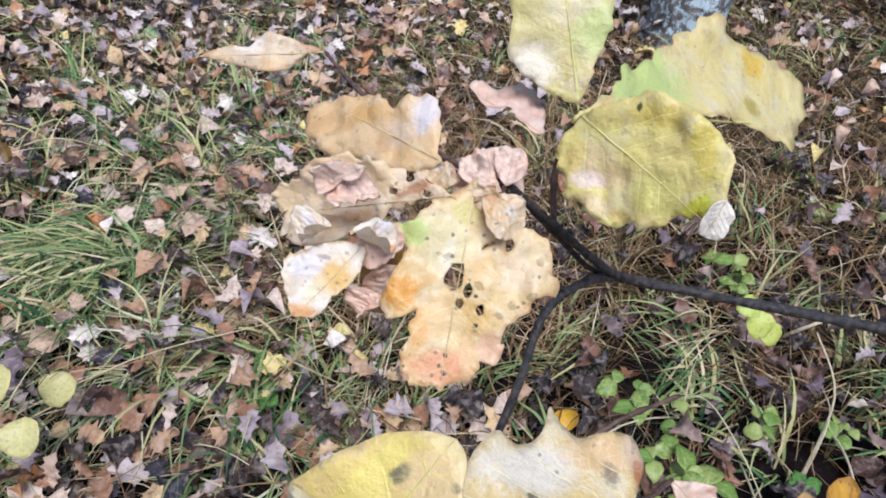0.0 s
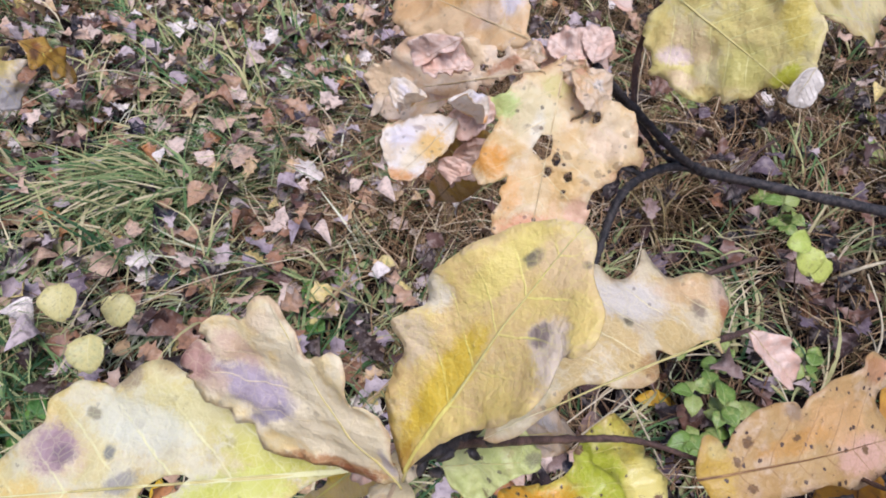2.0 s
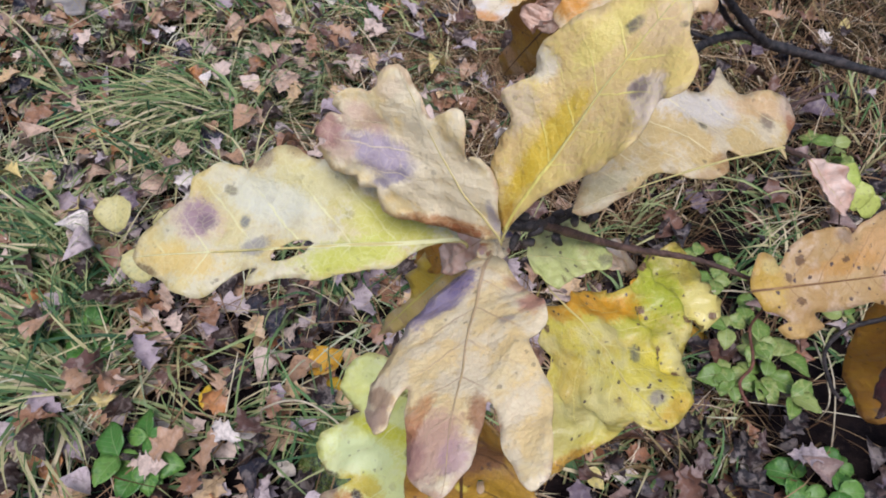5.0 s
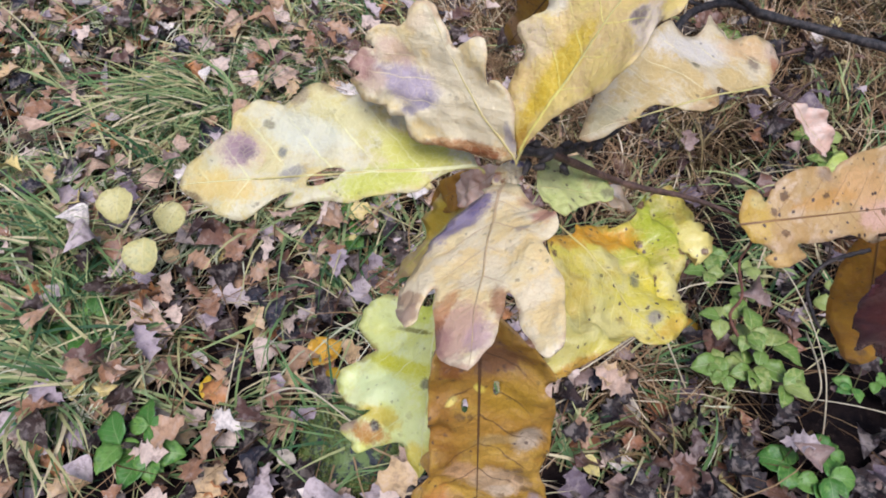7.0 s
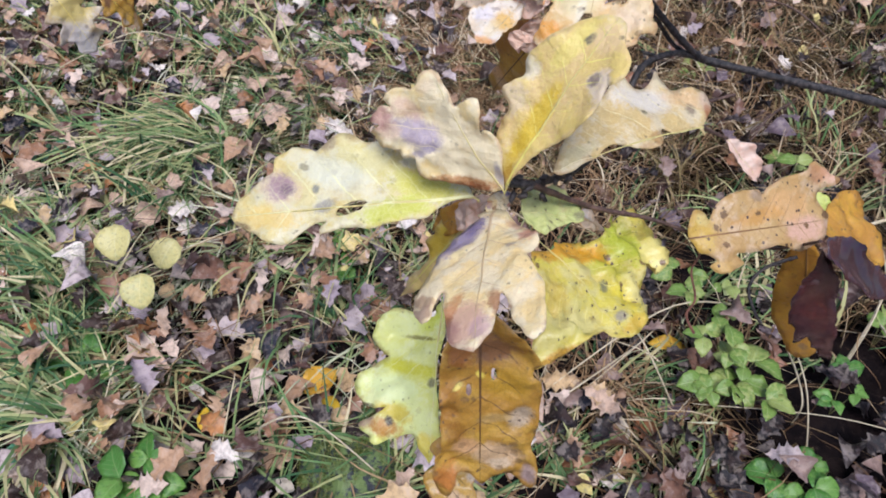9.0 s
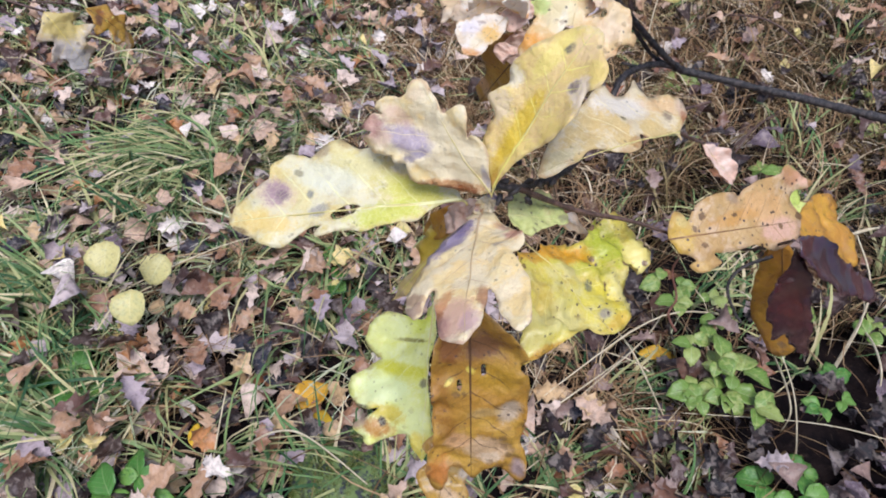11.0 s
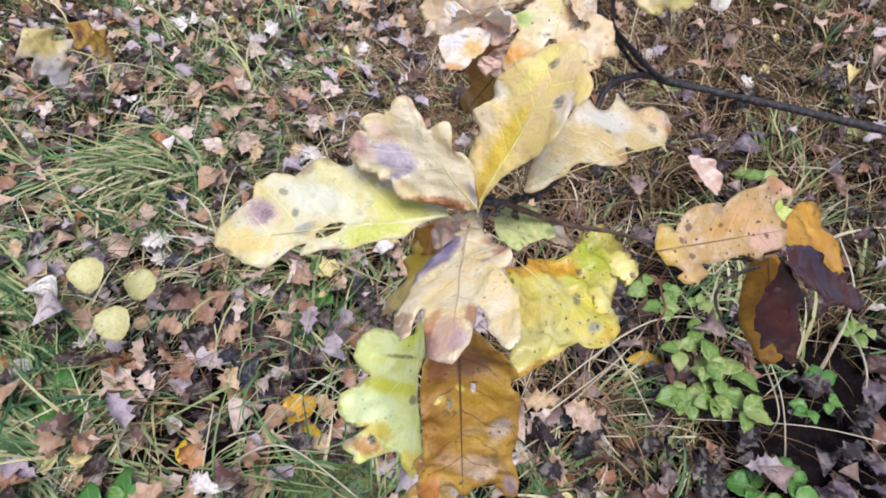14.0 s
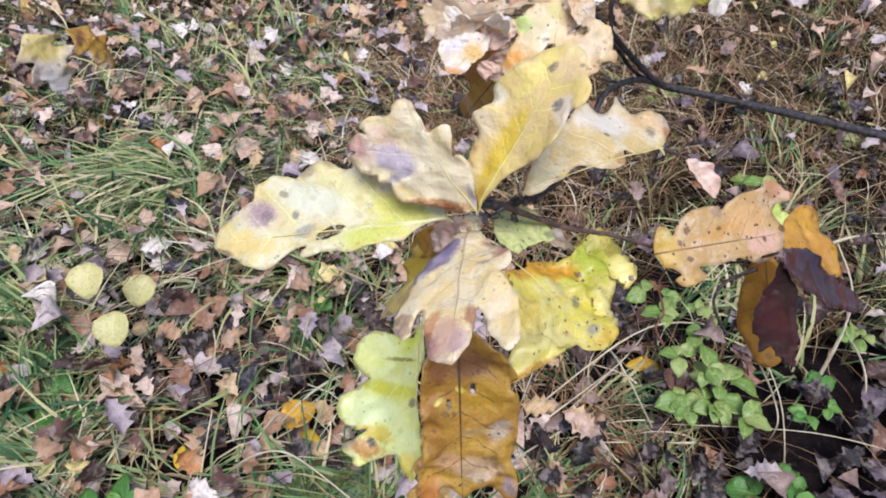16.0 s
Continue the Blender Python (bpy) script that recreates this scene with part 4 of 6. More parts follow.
CRUMPLED = autumn_leaf("crumpled_peach_oak_leaf", main=(0.84, 0.66, 0.45), second=(0.80, 0.58, 0.35), rim=(0.60, 0.36, 0.20), vein=(0.80, 0.64, 0.40), pale=(0.86, 0.74, 0.58), specks=0.6, spots=0.15, stained=0.12, pale_amount=0.5, blotches=
    [(0.93, 0.07, 0.141, 0.098, -3.05, (0.807, 0.604, 0.352), 0.8), (0.67, 0.21, 0.1, 0.05, -3.02, (0.776, 0.515, 0.305), 0.7),
     (0.42, 0.13, 0.152, 0.08, -3.03, (0.807, 0.617, 0.352), 0.7), (0.18, 0.05, 0.112, 0.027, 2.94, (0.552, 0.223, 0.093), 0.7),
     (0.53, -0.05, 0.126, 0.033, 3.08, (0.617, 0.352, 0.127), 0.7)])
PEACH_GREEN = autumn_leaf("peach_green_oak_leaf", main=(0.76, 0.56, 0.28), second=(0.72, 0.48, 0.20), rim=(0.60, 0.34, 0.16), vein=(0.80, 0.66, 0.36), pale=(0.84, 0.70, 0.48), specks=0.7, spots=0.12, stained=0.15, pale_amount=0.45, blotches=
    [(0.3, -0.1, 0.157, 0.163, 1.74, (0.761, 0.658, 0.371), 0.85), (0.3, -0.25, 0.092, 0.06, 1.38, (0.578, 0.672, 0.231), 0.9),
     (0.17, -0.02, 0.079, 0.072, 1.74, (0.687, 0.617, 0.223), 0.7), (0.42, 0.28, 0.127, 0.09, 1.75, (0.839, 0.658, 0.445), 0.85),
     (0.2, 0.14, 0.08, 0.043, 2.29, (0.807, 0.515, 0.352), 0.7), (0.6, -0.26, 0.088, 0.089, 1.75, (0.73, 0.342, 0.054), 0.9),
     (0.39, -0.07, 0.037, 0.108, 1.54, (0.839, 0.776, 0.617), 0.7), (0.9, -0.02, 0.151, 0.085, 1.76, (0.73, 0.323, 0.156), 0.85)]
    + [(0.78, 0.19, 0.065, 0.066, 1.76, (0.776, 0.491, 0.342), 0.8), (0.84, 0.09, 0.024, 0.1, 1.74, (0.807, 0.552, 0.305), 0.7),
     (0.74, -0.14, 0.071, 0.102, 1.75, (0.761, 0.413, 0.117), 0.7), (0.64, 0.12, 0.065, 0.077, 1.76, (0.761, 0.515, 0.188), 0.6),
     (0.7, -0.37, 0.052, 0.043, 1.75, (0.761, 0.578, 0.552), 0.8), (0.92, 0.01, 0.012, 0.01, 1.74, (0.045, 0.018, 0.009), 1),
     (0.89, -0.02, 0.009, 0.01, 1.79, (0.045, 0.018, 0.009), 1), (0.69, 0.11, 0.012, 0.01, 1.74, (0.045, 0.018, 0.009), 1)]
    + [(0.56, 0.05, 0.015, 0.013, 1.77, (0.061, 0.025, 0.012), 1), (0.62, 0.02, 0.017, 0.008, 2.11, (0.061, 0.025, 0.012), 1),
     (0.84, 0, 0.01, 0.01, 1.77, (0.045, 0.018, 0.009), 1), (0.56, 0.09, 0.01, 0.011, 1.67, (0.045, 0.018, 0.009), 1)])
SALMON = autumn_leaf("salmon_curled_leaf", (0.82, 0.58, 0.45), (0.78, 0.51, 0.38), (0.56, 0.30, 0.20), (0.66, 0.44, 0.30), (0.86, 0.72, 0.62), 0.4, stained=0.15, spots=0.15, pale_amount=0.5)
CHALK = autumn_leaf("chalky_oak_leaf", main=(0.82, 0.74, 0.64), second=(0.80, 0.66, 0.48), rim=(0.70, 0.46, 0.18), vein=(0.76, 0.62, 0.40), pale=(0.86, 0.80, 0.74), specks=0.4, spots=0.12, stained=0.15, pale_amount=0.5, blotches=
    [(0.44, -0.01, 0.185, 0.239, -1.88, (0.745, 0.468, 0.107), 0.9), (0.92, -0, 0.177, 0.091, -2.08, (0.672, 0.305, 0.068), 0.9),
     (0.52, 0.27, 0.161, 0.148, -2.27, (0.761, 0.701, 0.73), 0.8), (0.68, 0.03, 0.099, 0.228, -1.69, (0.807, 0.672, 0.402), 0.6),
     (0.36, 0.2, 0.088, 0.031, -1.87, (0.305, 0.223, 0.223), 0.6)])
CHROME = autumn_leaf("yellow_oak_leaf", main=(0.76, 0.64, 0.21), second=(0.74, 0.60, 0.23), rim=(0.70, 0.56, 0.26), vein=(0.86, 0.80, 0.34), pale=(0.78, 0.68, 0.40), specks=0.3, spots=0.06, stained=0.15, pale_amount=0.35, blotches=
    [(0.25, -0.17, 0.209, 0.112, 0.18, (0.73, 0.552, 0.287), 0.85), (0.26, -0.26, 0.107, 0.066, 0.51, (0.776, 0.604, 0.552), 0.85),
     (0.4, -0.34, 0.14, 0.055, 0.2, (0.761, 0.565, 0.352), 0.8), (0.09, -0.2, 0.081, 0.12, 0.65, (0.716, 0.552, 0.156), 0.7),
     (0.52, 0.13, 0.157, 0.071, 0.07, (0.7, 0.56, 0.2), 0.7), (0.36, 0.26, 0.186, 0.071, 0.44, (0.68, 0.52, 0.11), 0.85),
     (0.7, 0.28, 0.083, 0.177, 0.82, (0.66, 0.52, 0.09), 0.85), (0.64, -0.06, 0.154, 0.124, 0.68, (0.631, 0.565, 0.156), 0.8)]
    + [(0.87, 0.05, 0.112, 0.059, 1.23, (0.578, 0.578, 0.021), 0.9), (0.55, -0.3, 0.1, 0.039, 0.54, (0.73, 0.552, 0.156), 0.7),
     (0.26, 0.25, 0.016, 0.025, 0.61, (0.061, 0.061, 0.013), 1)])
PALE_YELLOW = autumn_leaf("pale_yellow_oak_leaf", (0.72, 0.61, 0.30), (0.68, 0.57, 0.22), (0.66, 0.50, 0.26), (0.74, 0.70, 0.28), (0.78, 0.68, 0.50), 0.4, [(0.36, 0.16, 0.16, (0.62, 0.66, 0.26)), (0.26, -0.22, 0.14, (0.78, 0.68, 0.56))], spots=0.2)
SPRING = autumn_leaf("green_yellow_oak_leaf", (0.76, 0.64, 0.32), (0.74, 0.60, 0.25), (0.66, 0.44, 0.2), (0.74, 0.70, 0.28), (0.76, 0.66, 0.48), 0.4, [(0.26, 0.12, 0.2, (0.52, 0.62, 0.20)), (0.26, 0.36, 0.07, (0.80, 0.84, 0.66)), (0.84, 0.2, 0.05, (0.70, 0.45, 0.04)), (0.76, 0.05, 0.04, (0.45, 0.33, 0.06))], spots=0.2)

TAN_MOTTLED = autumn_leaf("tan_mottled_leaf", (0.58, 0.44, 0.24), (0.48, 0.34, 0.19), (0.40, 0.26, 0.15), (0.80, 0.64, 0.16), (0.58, 0.52, 0.46), 0.3, [(0.25, 0.1, 0.3, (0.64, 0.50, 0.16)), (0.75, -0.12, 0.28, (0.60, 0.56, 0.56)), (0.5, -0.2, 0.16, (0.54, 0.46, 0.42))], pale_amount=0.5)
branch = thing("oak_branch", (0.47, 0.35, 1.18), "wet dark oak branch with yellow and brown autumn leaves", "branch")


def leaf(base, tip, side, near_half, far_half, material, label, rib=PALE_RIB, **shape):
    ob = part("leaf", blade(base, tip, side, near_half, far_half, **shape), material, branch, label)
    line = MIDRIB[:]
    size = (line[-1] - line[0]).length
    stalk_end = line[0] + (line[0] - line[1]) * 0.25 - Vector((0, 0, 0.03 * size))
    part("midrib", tube([stalk_end] + line, (0.006 if rib is PALE_RIB else 0.0030) * size, 0.002 * size, 6, 2), rib, ob)
    return ob
leaf((0.095, 0.158, 1.274), (0.008, 0.142, 1.263), (0.045, 0.174, 1.280),
     [(0.05, 0.09), (0.13, 0.14), (0.21, 0.2), (0.28, 0.27), (0.31, 0.28), (0.37, 0.26), (0.41, 0.26), (0.46, 0.29), (0.5, 0.31), (0.56, 0.3), (0.6, 0.27), (0.63, 0.25), (0.67, 0.27), (0.75, 0.27), (0.81, 0.24), (0.82, 0.18), (0.85, 0.16), (0.9, 0.12), (0.95, 0.08), (0.98, 0.05)],
     [(0.12, 0.02), (0.2, 0.07), (0.28, 0.08), (0.35, 0.09), (0.41, 0.1), (0.5, 0.09), (0.57, 0.1), (0.62, 0.11), (0.62, 0.08), (0.6, 0.06), (0.64, 0.06), (0.69, 0.09), (0.75, 0.13), (0.81, 0.13), (0.86, 0.11), (0.9, 0.08), (0.95, 0.05), (0.98, 0.03)],
     LEMON, "pale yellow oak leaf with a purple blotch and a hole", seed=1, holes=[(0.5, -0.01, 0.066, 0.024, -0.28)], bend=0.02, rows=16, per=5, ripple=0.008)
leaf((0.105, 0.151, 1.286), (0.077, 0.170, 1.317), (0.094, 0.163, 1.314),
     [(0.1, 0.08), (0.21, 0.16), (0.33, 0.21), (0.42, 0.21), (0.46, 0.18), (0.45, 0.13), (0.55, 0.21), (0.63, 0.25), (0.68, 0.23), (0.7, 0.18), (0.7, 0.11), (0.7, 0.05), (0.77, 0.05), (0.86, 0.04), (0.94, 0.04)],
     [(0.02, 0.06), (0.06, 0.14), (0.16, 0.25), (0.25, 0.33), (0.34, 0.46), (0.43, 0.48), (0.51, 0.45), (0.57, 0.51), (0.67, 0.57), (0.72, 0.65), (0.78, 0.67), (0.86, 0.66), (0.87, 0.55), (0.94, 0.61), (0.98, 0.5), (0.94, 0.42), (1.01, 0.45), (1.04, 0.38), (1.02, 0.3), (0.97, 0.23), (0.97, 0.16), (1.01, 0.12), (1.02, 0.06)],
     CREAM, "cream oak leaf with purplish stains", seed=2, ripple=0.008, cup=0.06, bend=0.06)
leaf((0.106, 0.154, 1.285), (0.133, 0.179, 1.337), (0.106, 0.174, 1.306),
     [(0.08, 0.11), (0.15, 0.17), (0.27, 0.21), (0.35, 0.21), (0.4, 0.27), (0.47, 0.26), (0.52, 0.23), (0.6, 0.26), (0.7, 0.23), (0.8, 0.19), (0.88, 0.15), (0.97, 0.07)],
     [(0.16, 0.04), (0.29, 0.09), (0.38, 0.14), (0.46, 0.19), (0.57, 0.23), (0.65, 0.23), (0.72, 0.2), (0.75, 0.23), (0.8, 0.25), (0.87, 0.21), (0.92, 0.12), (0.98, 0.06)],
     GOLD, "golden oak leaf with a bright midrib", seed=3, ripple=0.008, cup=0.25, bend=0.05)
leaf((0.1744, 0.1993, 1.2846), (0.121, 0.164, 1.285), (0.1539, 0.2142, 1.2883),
     [(-0.06, 0.05), (-0.13, 0.1), (-0.15, 0.18), (-0.12, 0.23), (-0.01, 0.27), (0.06, 0.3), (0.09, 0.36), (0.1, 0.42), (0.18, 0.35), (0.28, 0.35), (0.35, 0.41), (0.52, 0.34), (0.68, 0.28), (0.84, 0.17)],
     [(0.02, 0.05), (0.04, -0.01), (0.13, -0.01), (0.22, 0), (0.28, -0.04), (0.34, 0.05), (0.41, 0.06), (0.49, 0.03), (0.57, -0.02), (0.66, -0.02), (0.78, 0.02), (0.88, 0.04), (0.96, 0.03)],
     BUFF, "buff oak leaf with a brown curled end", seed=4, ripple=0.008, cup=0.1, bend=0.05)
leaf((0.1815, 0.185, 1.2395), (0.2404, 0.2086, 1.2372), (0.2032, 0.2095, 1.2493),
     [(-0, 0.08), (0.04, 0.16), (0.09, 0.18), (0.13, 0.15), (0.15, 0.1), (0.2, 0.18), (0.28, 0.24), (0.39, 0.26), (0.5, 0.26), (0.53, 0.22), (0.6, 0.28), (0.74, 0.32), (0.88, 0.34), (0.96, 0.4), (1.03, 0.39), (1.09, 0.31), (1.15, 0.26), (1.11, 0.22), (1.03, 0.22), (0.98, 0.16), (0.99, 0.08), (1.02, 0.04)],
     [(0.02, 0.04), (0.05, 0.1), (0.12, 0.13), (0.16, 0.17), (0.11, 0.2), (0.16, 0.25), (0.26, 0.24), (0.32, 0.2), (0.28, 0.14), (0.38, 0.14), (0.47, 0.14), (0.58, 0.12), (0.67, 0.15), (0.73, 0.18), (0.81, 0.17), (0.89, 0.15), (0.96, 0.1)],
     SPOTTED, "orange-brown oak leaf with dark spots", seed=5, ripple=0.008, rib=DARK_RIB, bend=0.05)
leaf((0.247, 0.219, 1.220), (0.289, 0.228, 1.194), (0.269, 0.258, 1.212),
     [(0.24, 0.38), (0.57, 0.68), (0.91, 0.73), (0.87, 0.43), (1.05, 0.36)],
     [(0.24, 0.07), (0.47, 0.18), (0.76, 0.15)],
     ORANGE, "orange oak leaf", seed=6, rib=DARK_RIB)
leaf((0.237, 0.208, 1.226), (0.266, 0.200, 1.149), (0.239, 0.209, 1.185),
     [(0.08, 0.07), (0.22, 0.12), (0.45, 0.17), (0.69, 0.18), (0.86, 0.13), (0.98, 0.08)],
     [(0.14, 0.08), (0.36, 0.1), (0.66, 0.11), (0.91, 0.07)],
     ORANGE, "long hanging orange oak leaf", seed=7, rib=DARK_RIB)
leaf((0.231, 0.184, 1.245), (0.265, 0.181, 1.175), (0.235, 0.181, 1.207),
     [(0.15, 0.05), (0.24, 0.11), (0.26, 0.14), (0.38, 0.16), (0.41, 0.18), (0.54, 0.2), (0.63, 0.19), (0.73, 0.2), (0.74, 0.16), (0.71, 0.12), (0.83, 0.1), (0.96, 0.06)],
     [(0.14, 0.04), (0.25, 0.06), (0.39, 0.06), (0.46, 0.04), (0.65, 0.04), (0.8, 0.01), (0.93, 0)],
     MAROON, "dark maroon leaf hanging down", seed=8, rib=MAROON, ripple=0.03)
leaf((0.229, 0.183, 1.250), (0.280, 0.189, 1.213), (0.253, 0.195, 1.237),
     [(0.09, 0.08), (0.22, 0.14), (0.36, 0.15), (0.44, 0.09), (0.57, 0.1), (0.65, 0.11), (0.75, 0.1), (0.86, 0.09), (0.94, 0.04)],
     [(0.06, 0.08), (0.17, 0.12), (0.29, 0.16), (0.36, 0.14), (0.44, 0.14), (0.56, 0.15), (0.64, 0.12), (0.76, 0.09), (0.89, 0.06)],
     MAROON, "dark maroon glossy leaf", seed=9, rib=MAROON, ripple=0.03, cup=0.3)
leaf((0.103, 0.162, 1.266), (0.104, 0.091, 1.279), (0.083, 0.112, 1.265),
     [(0, 0.05), (0.05, 0.09), (0.12, 0.06), (0.14, 0.12), (0.19, 0.18), (0.26, 0.23), (0.34, 0.27), (0.43, 0.29), (0.53, 0.32), (0.57, 0.35), (0.68, 0.33), (0.76, 0.28), (0.76, 0.23), (0.7, 0.22), (0.64, 0.17), (0.79, 0.15), (0.89, 0.13), (0.96, 0.08)],
     [(0.07, 0.06), (0.21, 0.14), (0.29, 0.21), (0.36, 0.25), (0.43, 0.26), (0.51, 0.21), (0.58, 0.24), (0.66, 0.28), (0.76, 0.29), (0.85, 0.3), (0.94, 0.29), (0.97, 0.24), (0.92, 0.2), (0.86, 0.16), (0.78, 0.14), (0.71, 0.1), (0.8, 0.09), (0.9, 0.07), (0.96, 0.03)],
     PINK, "hanging pinkish-cream oak leaf with brown tip", seed=10, ripple=0.008, rib=TAN_RIB, bend=0.05, cup=-0.1, wave=0.003)
leaf((0.118, 0.173, 1.244), (0.160, 0.140, 1.228), (0.159, 0.207, 1.226),
     [(0.11, -0.13), (0.19, 0.03), (0.15, 0.13), (0.19, 0.24), (0.28, 0.35), (0.32, 0.47), (0.3, 0.55), (0.25, 0.64), (0.26, 0.8), (0.28, 0.98), (0.39, 1), (0.54, 1.02), (0.65, 0.98), (0.76, 0.92), (0.8, 0.81), (0.77, 0.71), (0.7, 0.64), (0.66, 0.61), (0.73, 0.55), (0.82, 0.48), (0.91, 0.37), (0.97, 0.27), (1.01, 0.15), (1.01, 0.06)],
     [(0.22, 0.28), (0.38, 0.39), (0.52, 0.51), (0.63, 0.67), (0.74, 0.74), (0.78, 0.66), (0.79, 0.55), (0.82, 0.4), (0.84, 0.22), (0.86, 0.13), (0.95, 0.09)],
     CHARTREUSE, "broad yellow-green mottled oak leaf", seed=11, ripple=0.008, wave=0.006, quilt=0.012)
leaf((0.103, 0.119, 1.264), (0.111, 0.091, 1.190), (0.093, 0.105, 1.232),
     [(0.06, 0.07), (0.16, 0.14), (0.25, 0.17), (0.36, 0.18), (0.48, 0.18), (0.62, 0.18), (0.73, 0.18), (0.79, 0.18), (0.81, 0.21), (0.94, 0.22), (1.04, 0.21), (1.05, 0.14), (0.93, 0.11), (0.93, 0.06), (0.97, 0.02)],
     [(0.08, 0.13), (0.16, 0.2), (0.27, 0.26), (0.34, 0.23), (0.4, 0.27), (0.51, 0.27), (0.62, 0.26), (0.72, 0.26), (0.77, 0.24), (0.82, 0.25), (0.9, 0.27), (0.97, 0.27), (1.04, 0.26), (1.04, 0.21), (0.98, 0.15), (0.95, 0.07), (1, 0.02)],
     RUST, "rust-brown oak leaf with a dark midrib", seed=12, ripple=0.008, rib=DARK_RIB, bend=0.03, wave=0.0045, curl=0.035, rows=14, per=7, holes=[(0.36, -0.06, 0.03, 0.014), (0.43, 0.05, 0.03, 0.012)])
leaf((0.082, 0.173, 1.188), (0.088, 0.108, 1.155), (0.046, 0.144, 1.157),
     [(0.03, 0.04), (0.1, 0.06), (0.08, 0.18), (0.05, 0.29), (0.07, 0.36), (0.12, 0.42), (0.19, 0.44), (0.28, 0.46), (0.34, 0.42), (0.36, 0.37), (0.4, 0.44), (0.47, 0.51), (0.53, 0.56), (0.6, 0.55), (0.67, 0.49), (0.7, 0.4), (0.69, 0.32), (0.74, 0.39), (0.78, 0.48), (0.83, 0.5), (0.87, 0.42), (0.92, 0.38), (0.88, 0.29), (0.85, 0.19), (0.84, 0.12), (0.91, 0.08), (0.96, 0.03)],
     [(0.14, 0.03), (0.29, 0.03), (0.43, 0), (0.57, 0.02), (0.78, 0.05), (0.86, 0.07), (0.93, 0.04)],
     LIME, "lime-green and yellow oak leaf", seed=13, ripple=0.008, wave=0.004)
leaf((0.100, 0.130, 1.173), (0.098, 0.089, 1.147), (0.088, 0.102, 1.158),
     [(0.28, 0.14), (0.43, 0.24), (0.54, 0.15), (0.68, 0.25), (0.82, 0.17)],
     [(0.29, 0.19), (0.45, 0.13), (0.53, 0.28), (0.67, 0.2), (0.82, 0.25)],
     RUST, "orange oak leaf", seed=14, rib=DARK_RIB)
leaf((0.094, 0.178, 1.243), (0.060, 0.183, 1.173), (0.072, 0.185, 1.212),
     [(0.13, 0.07), (0.22, 0.12), (0.34, 0.1), (0.44, 0.11), (0.5, 0.04), (0.6, 0.02), (0.75, 0.04)],
     [(0.06, 0.12), (0.24, 0.1), (0.37, 0.1), (0.57, 0.09), (0.82, 0.05)],
     GOLD, "narrow orange-yellow oak leaf", seed=15, cup=0.2)
leaf((0.1122, 0.1687, 1.2590), (0.1369, 0.1777, 1.2511), (0.1229, 0.1907, 1.2562),
     [(0.11, 0.3), (0.28, 0.45), (0.48, 0.51), (0.72, 0.5), (0.87, 0.33), (0.96, 0.19), (1.04, 0.11)],
     [(0.04, 0.16), (0.14, 0.26), (0.26, 0.37), (0.41, 0.29), (0.58, 0.19), (0.78, 0.12), (0.96, 0.08)],
     GREENISH, "small green oak leaf", seed=16, ripple=0.012)
leaf((0.114, 0.296, 1.263), (0.085, 0.331, 1.191), (0.089, 0.321, 1.229),
     [(0.18, 0.14), (0.52, 0.22), (0.65, 0.09), (0.87, 0.09)],
     [(0.19, 0.09), (0.43, 0.11), (0.72, 0.1)],
     RUST, "brown underside of an oak leaf", seed=17, rib=DARK_RIB)
leaf((0.100, 0.279, 1.282), (0.084, 0.252, 1.275), (0.079, 0.266, 1.280),
     [(0.08, 0.11), (0.26, 0.28), (0.43, 0.42), (0.54, 0.47), (0.68, 0.44), (0.79, 0.34), (0.89, 0.19), (0.98, 0.09)],
     [(0.09, 0.09), (0.31, 0.16), (0.5, 0.17), (0.62, 0.13), (0.78, 0.16), (0.92, 0.11)],
     CHALK, "pale oak leaf with an orange rim", seed=18, rib=TAN_RIB, wave=0.0025, ripple=0.04)
leaf((0.133, 0.296, 1.299), (0.128, 0.241, 1.262), (0.160, 0.269, 1.283),
     [(0.13, 0.01), (0.14, 0.12), (0.18, 0.2), (0.23, 0.16), (0.34, 0.08), (0.27, 0.16), (0.2, 0.24), (0.22, 0.33), (0.28, 0.39), (0.35, 0.39), (0.42, 0.44), (0.49, 0.44), (0.51, 0.4), (0.53, 0.36), (0.59, 0.32), (0.65, 0.28), (0.68, 0.24), (0.73, 0.24), (0.77, 0.26), (0.82, 0.24), (0.85, 0.2), (0.83, 0.15), (0.88, 0.14), (0.93, 0.13), (0.96, 0.07)],
     [(0.1, 0.11), (0.17, 0.2), (0.25, 0.25), (0.27, 0.32), (0.31, 0.34), (0.36, 0.29), (0.39, 0.25), (0.44, 0.28), (0.51, 0.3), (0.6, 0.32), (0.67, 0.34), (0.72, 0.3), (0.73, 0.25), (0.68, 0.2), (0.66, 0.16), (0.74, 0.18), (0.85, 0.18), (0.92, 0.19), (0.97, 0.15), (1, 0.09), (0.98, 0.03)],
     PEACH_GREEN, "large peach oak leaf with holes and orange lobes", seed=19, rib=TAN_RIB, wave=0.0045, ripple=0.03, rows=11, per=6, holes=[(0.48, -0.02, 0.06, 0.05), (0.54, 0.05, 0.035, 0.02), (0.62, 0.12, 0.025, 0.02), (0.6, 0.02, 0.02, 0.02), (0.3, 0.2, 0.03, 0.02)])
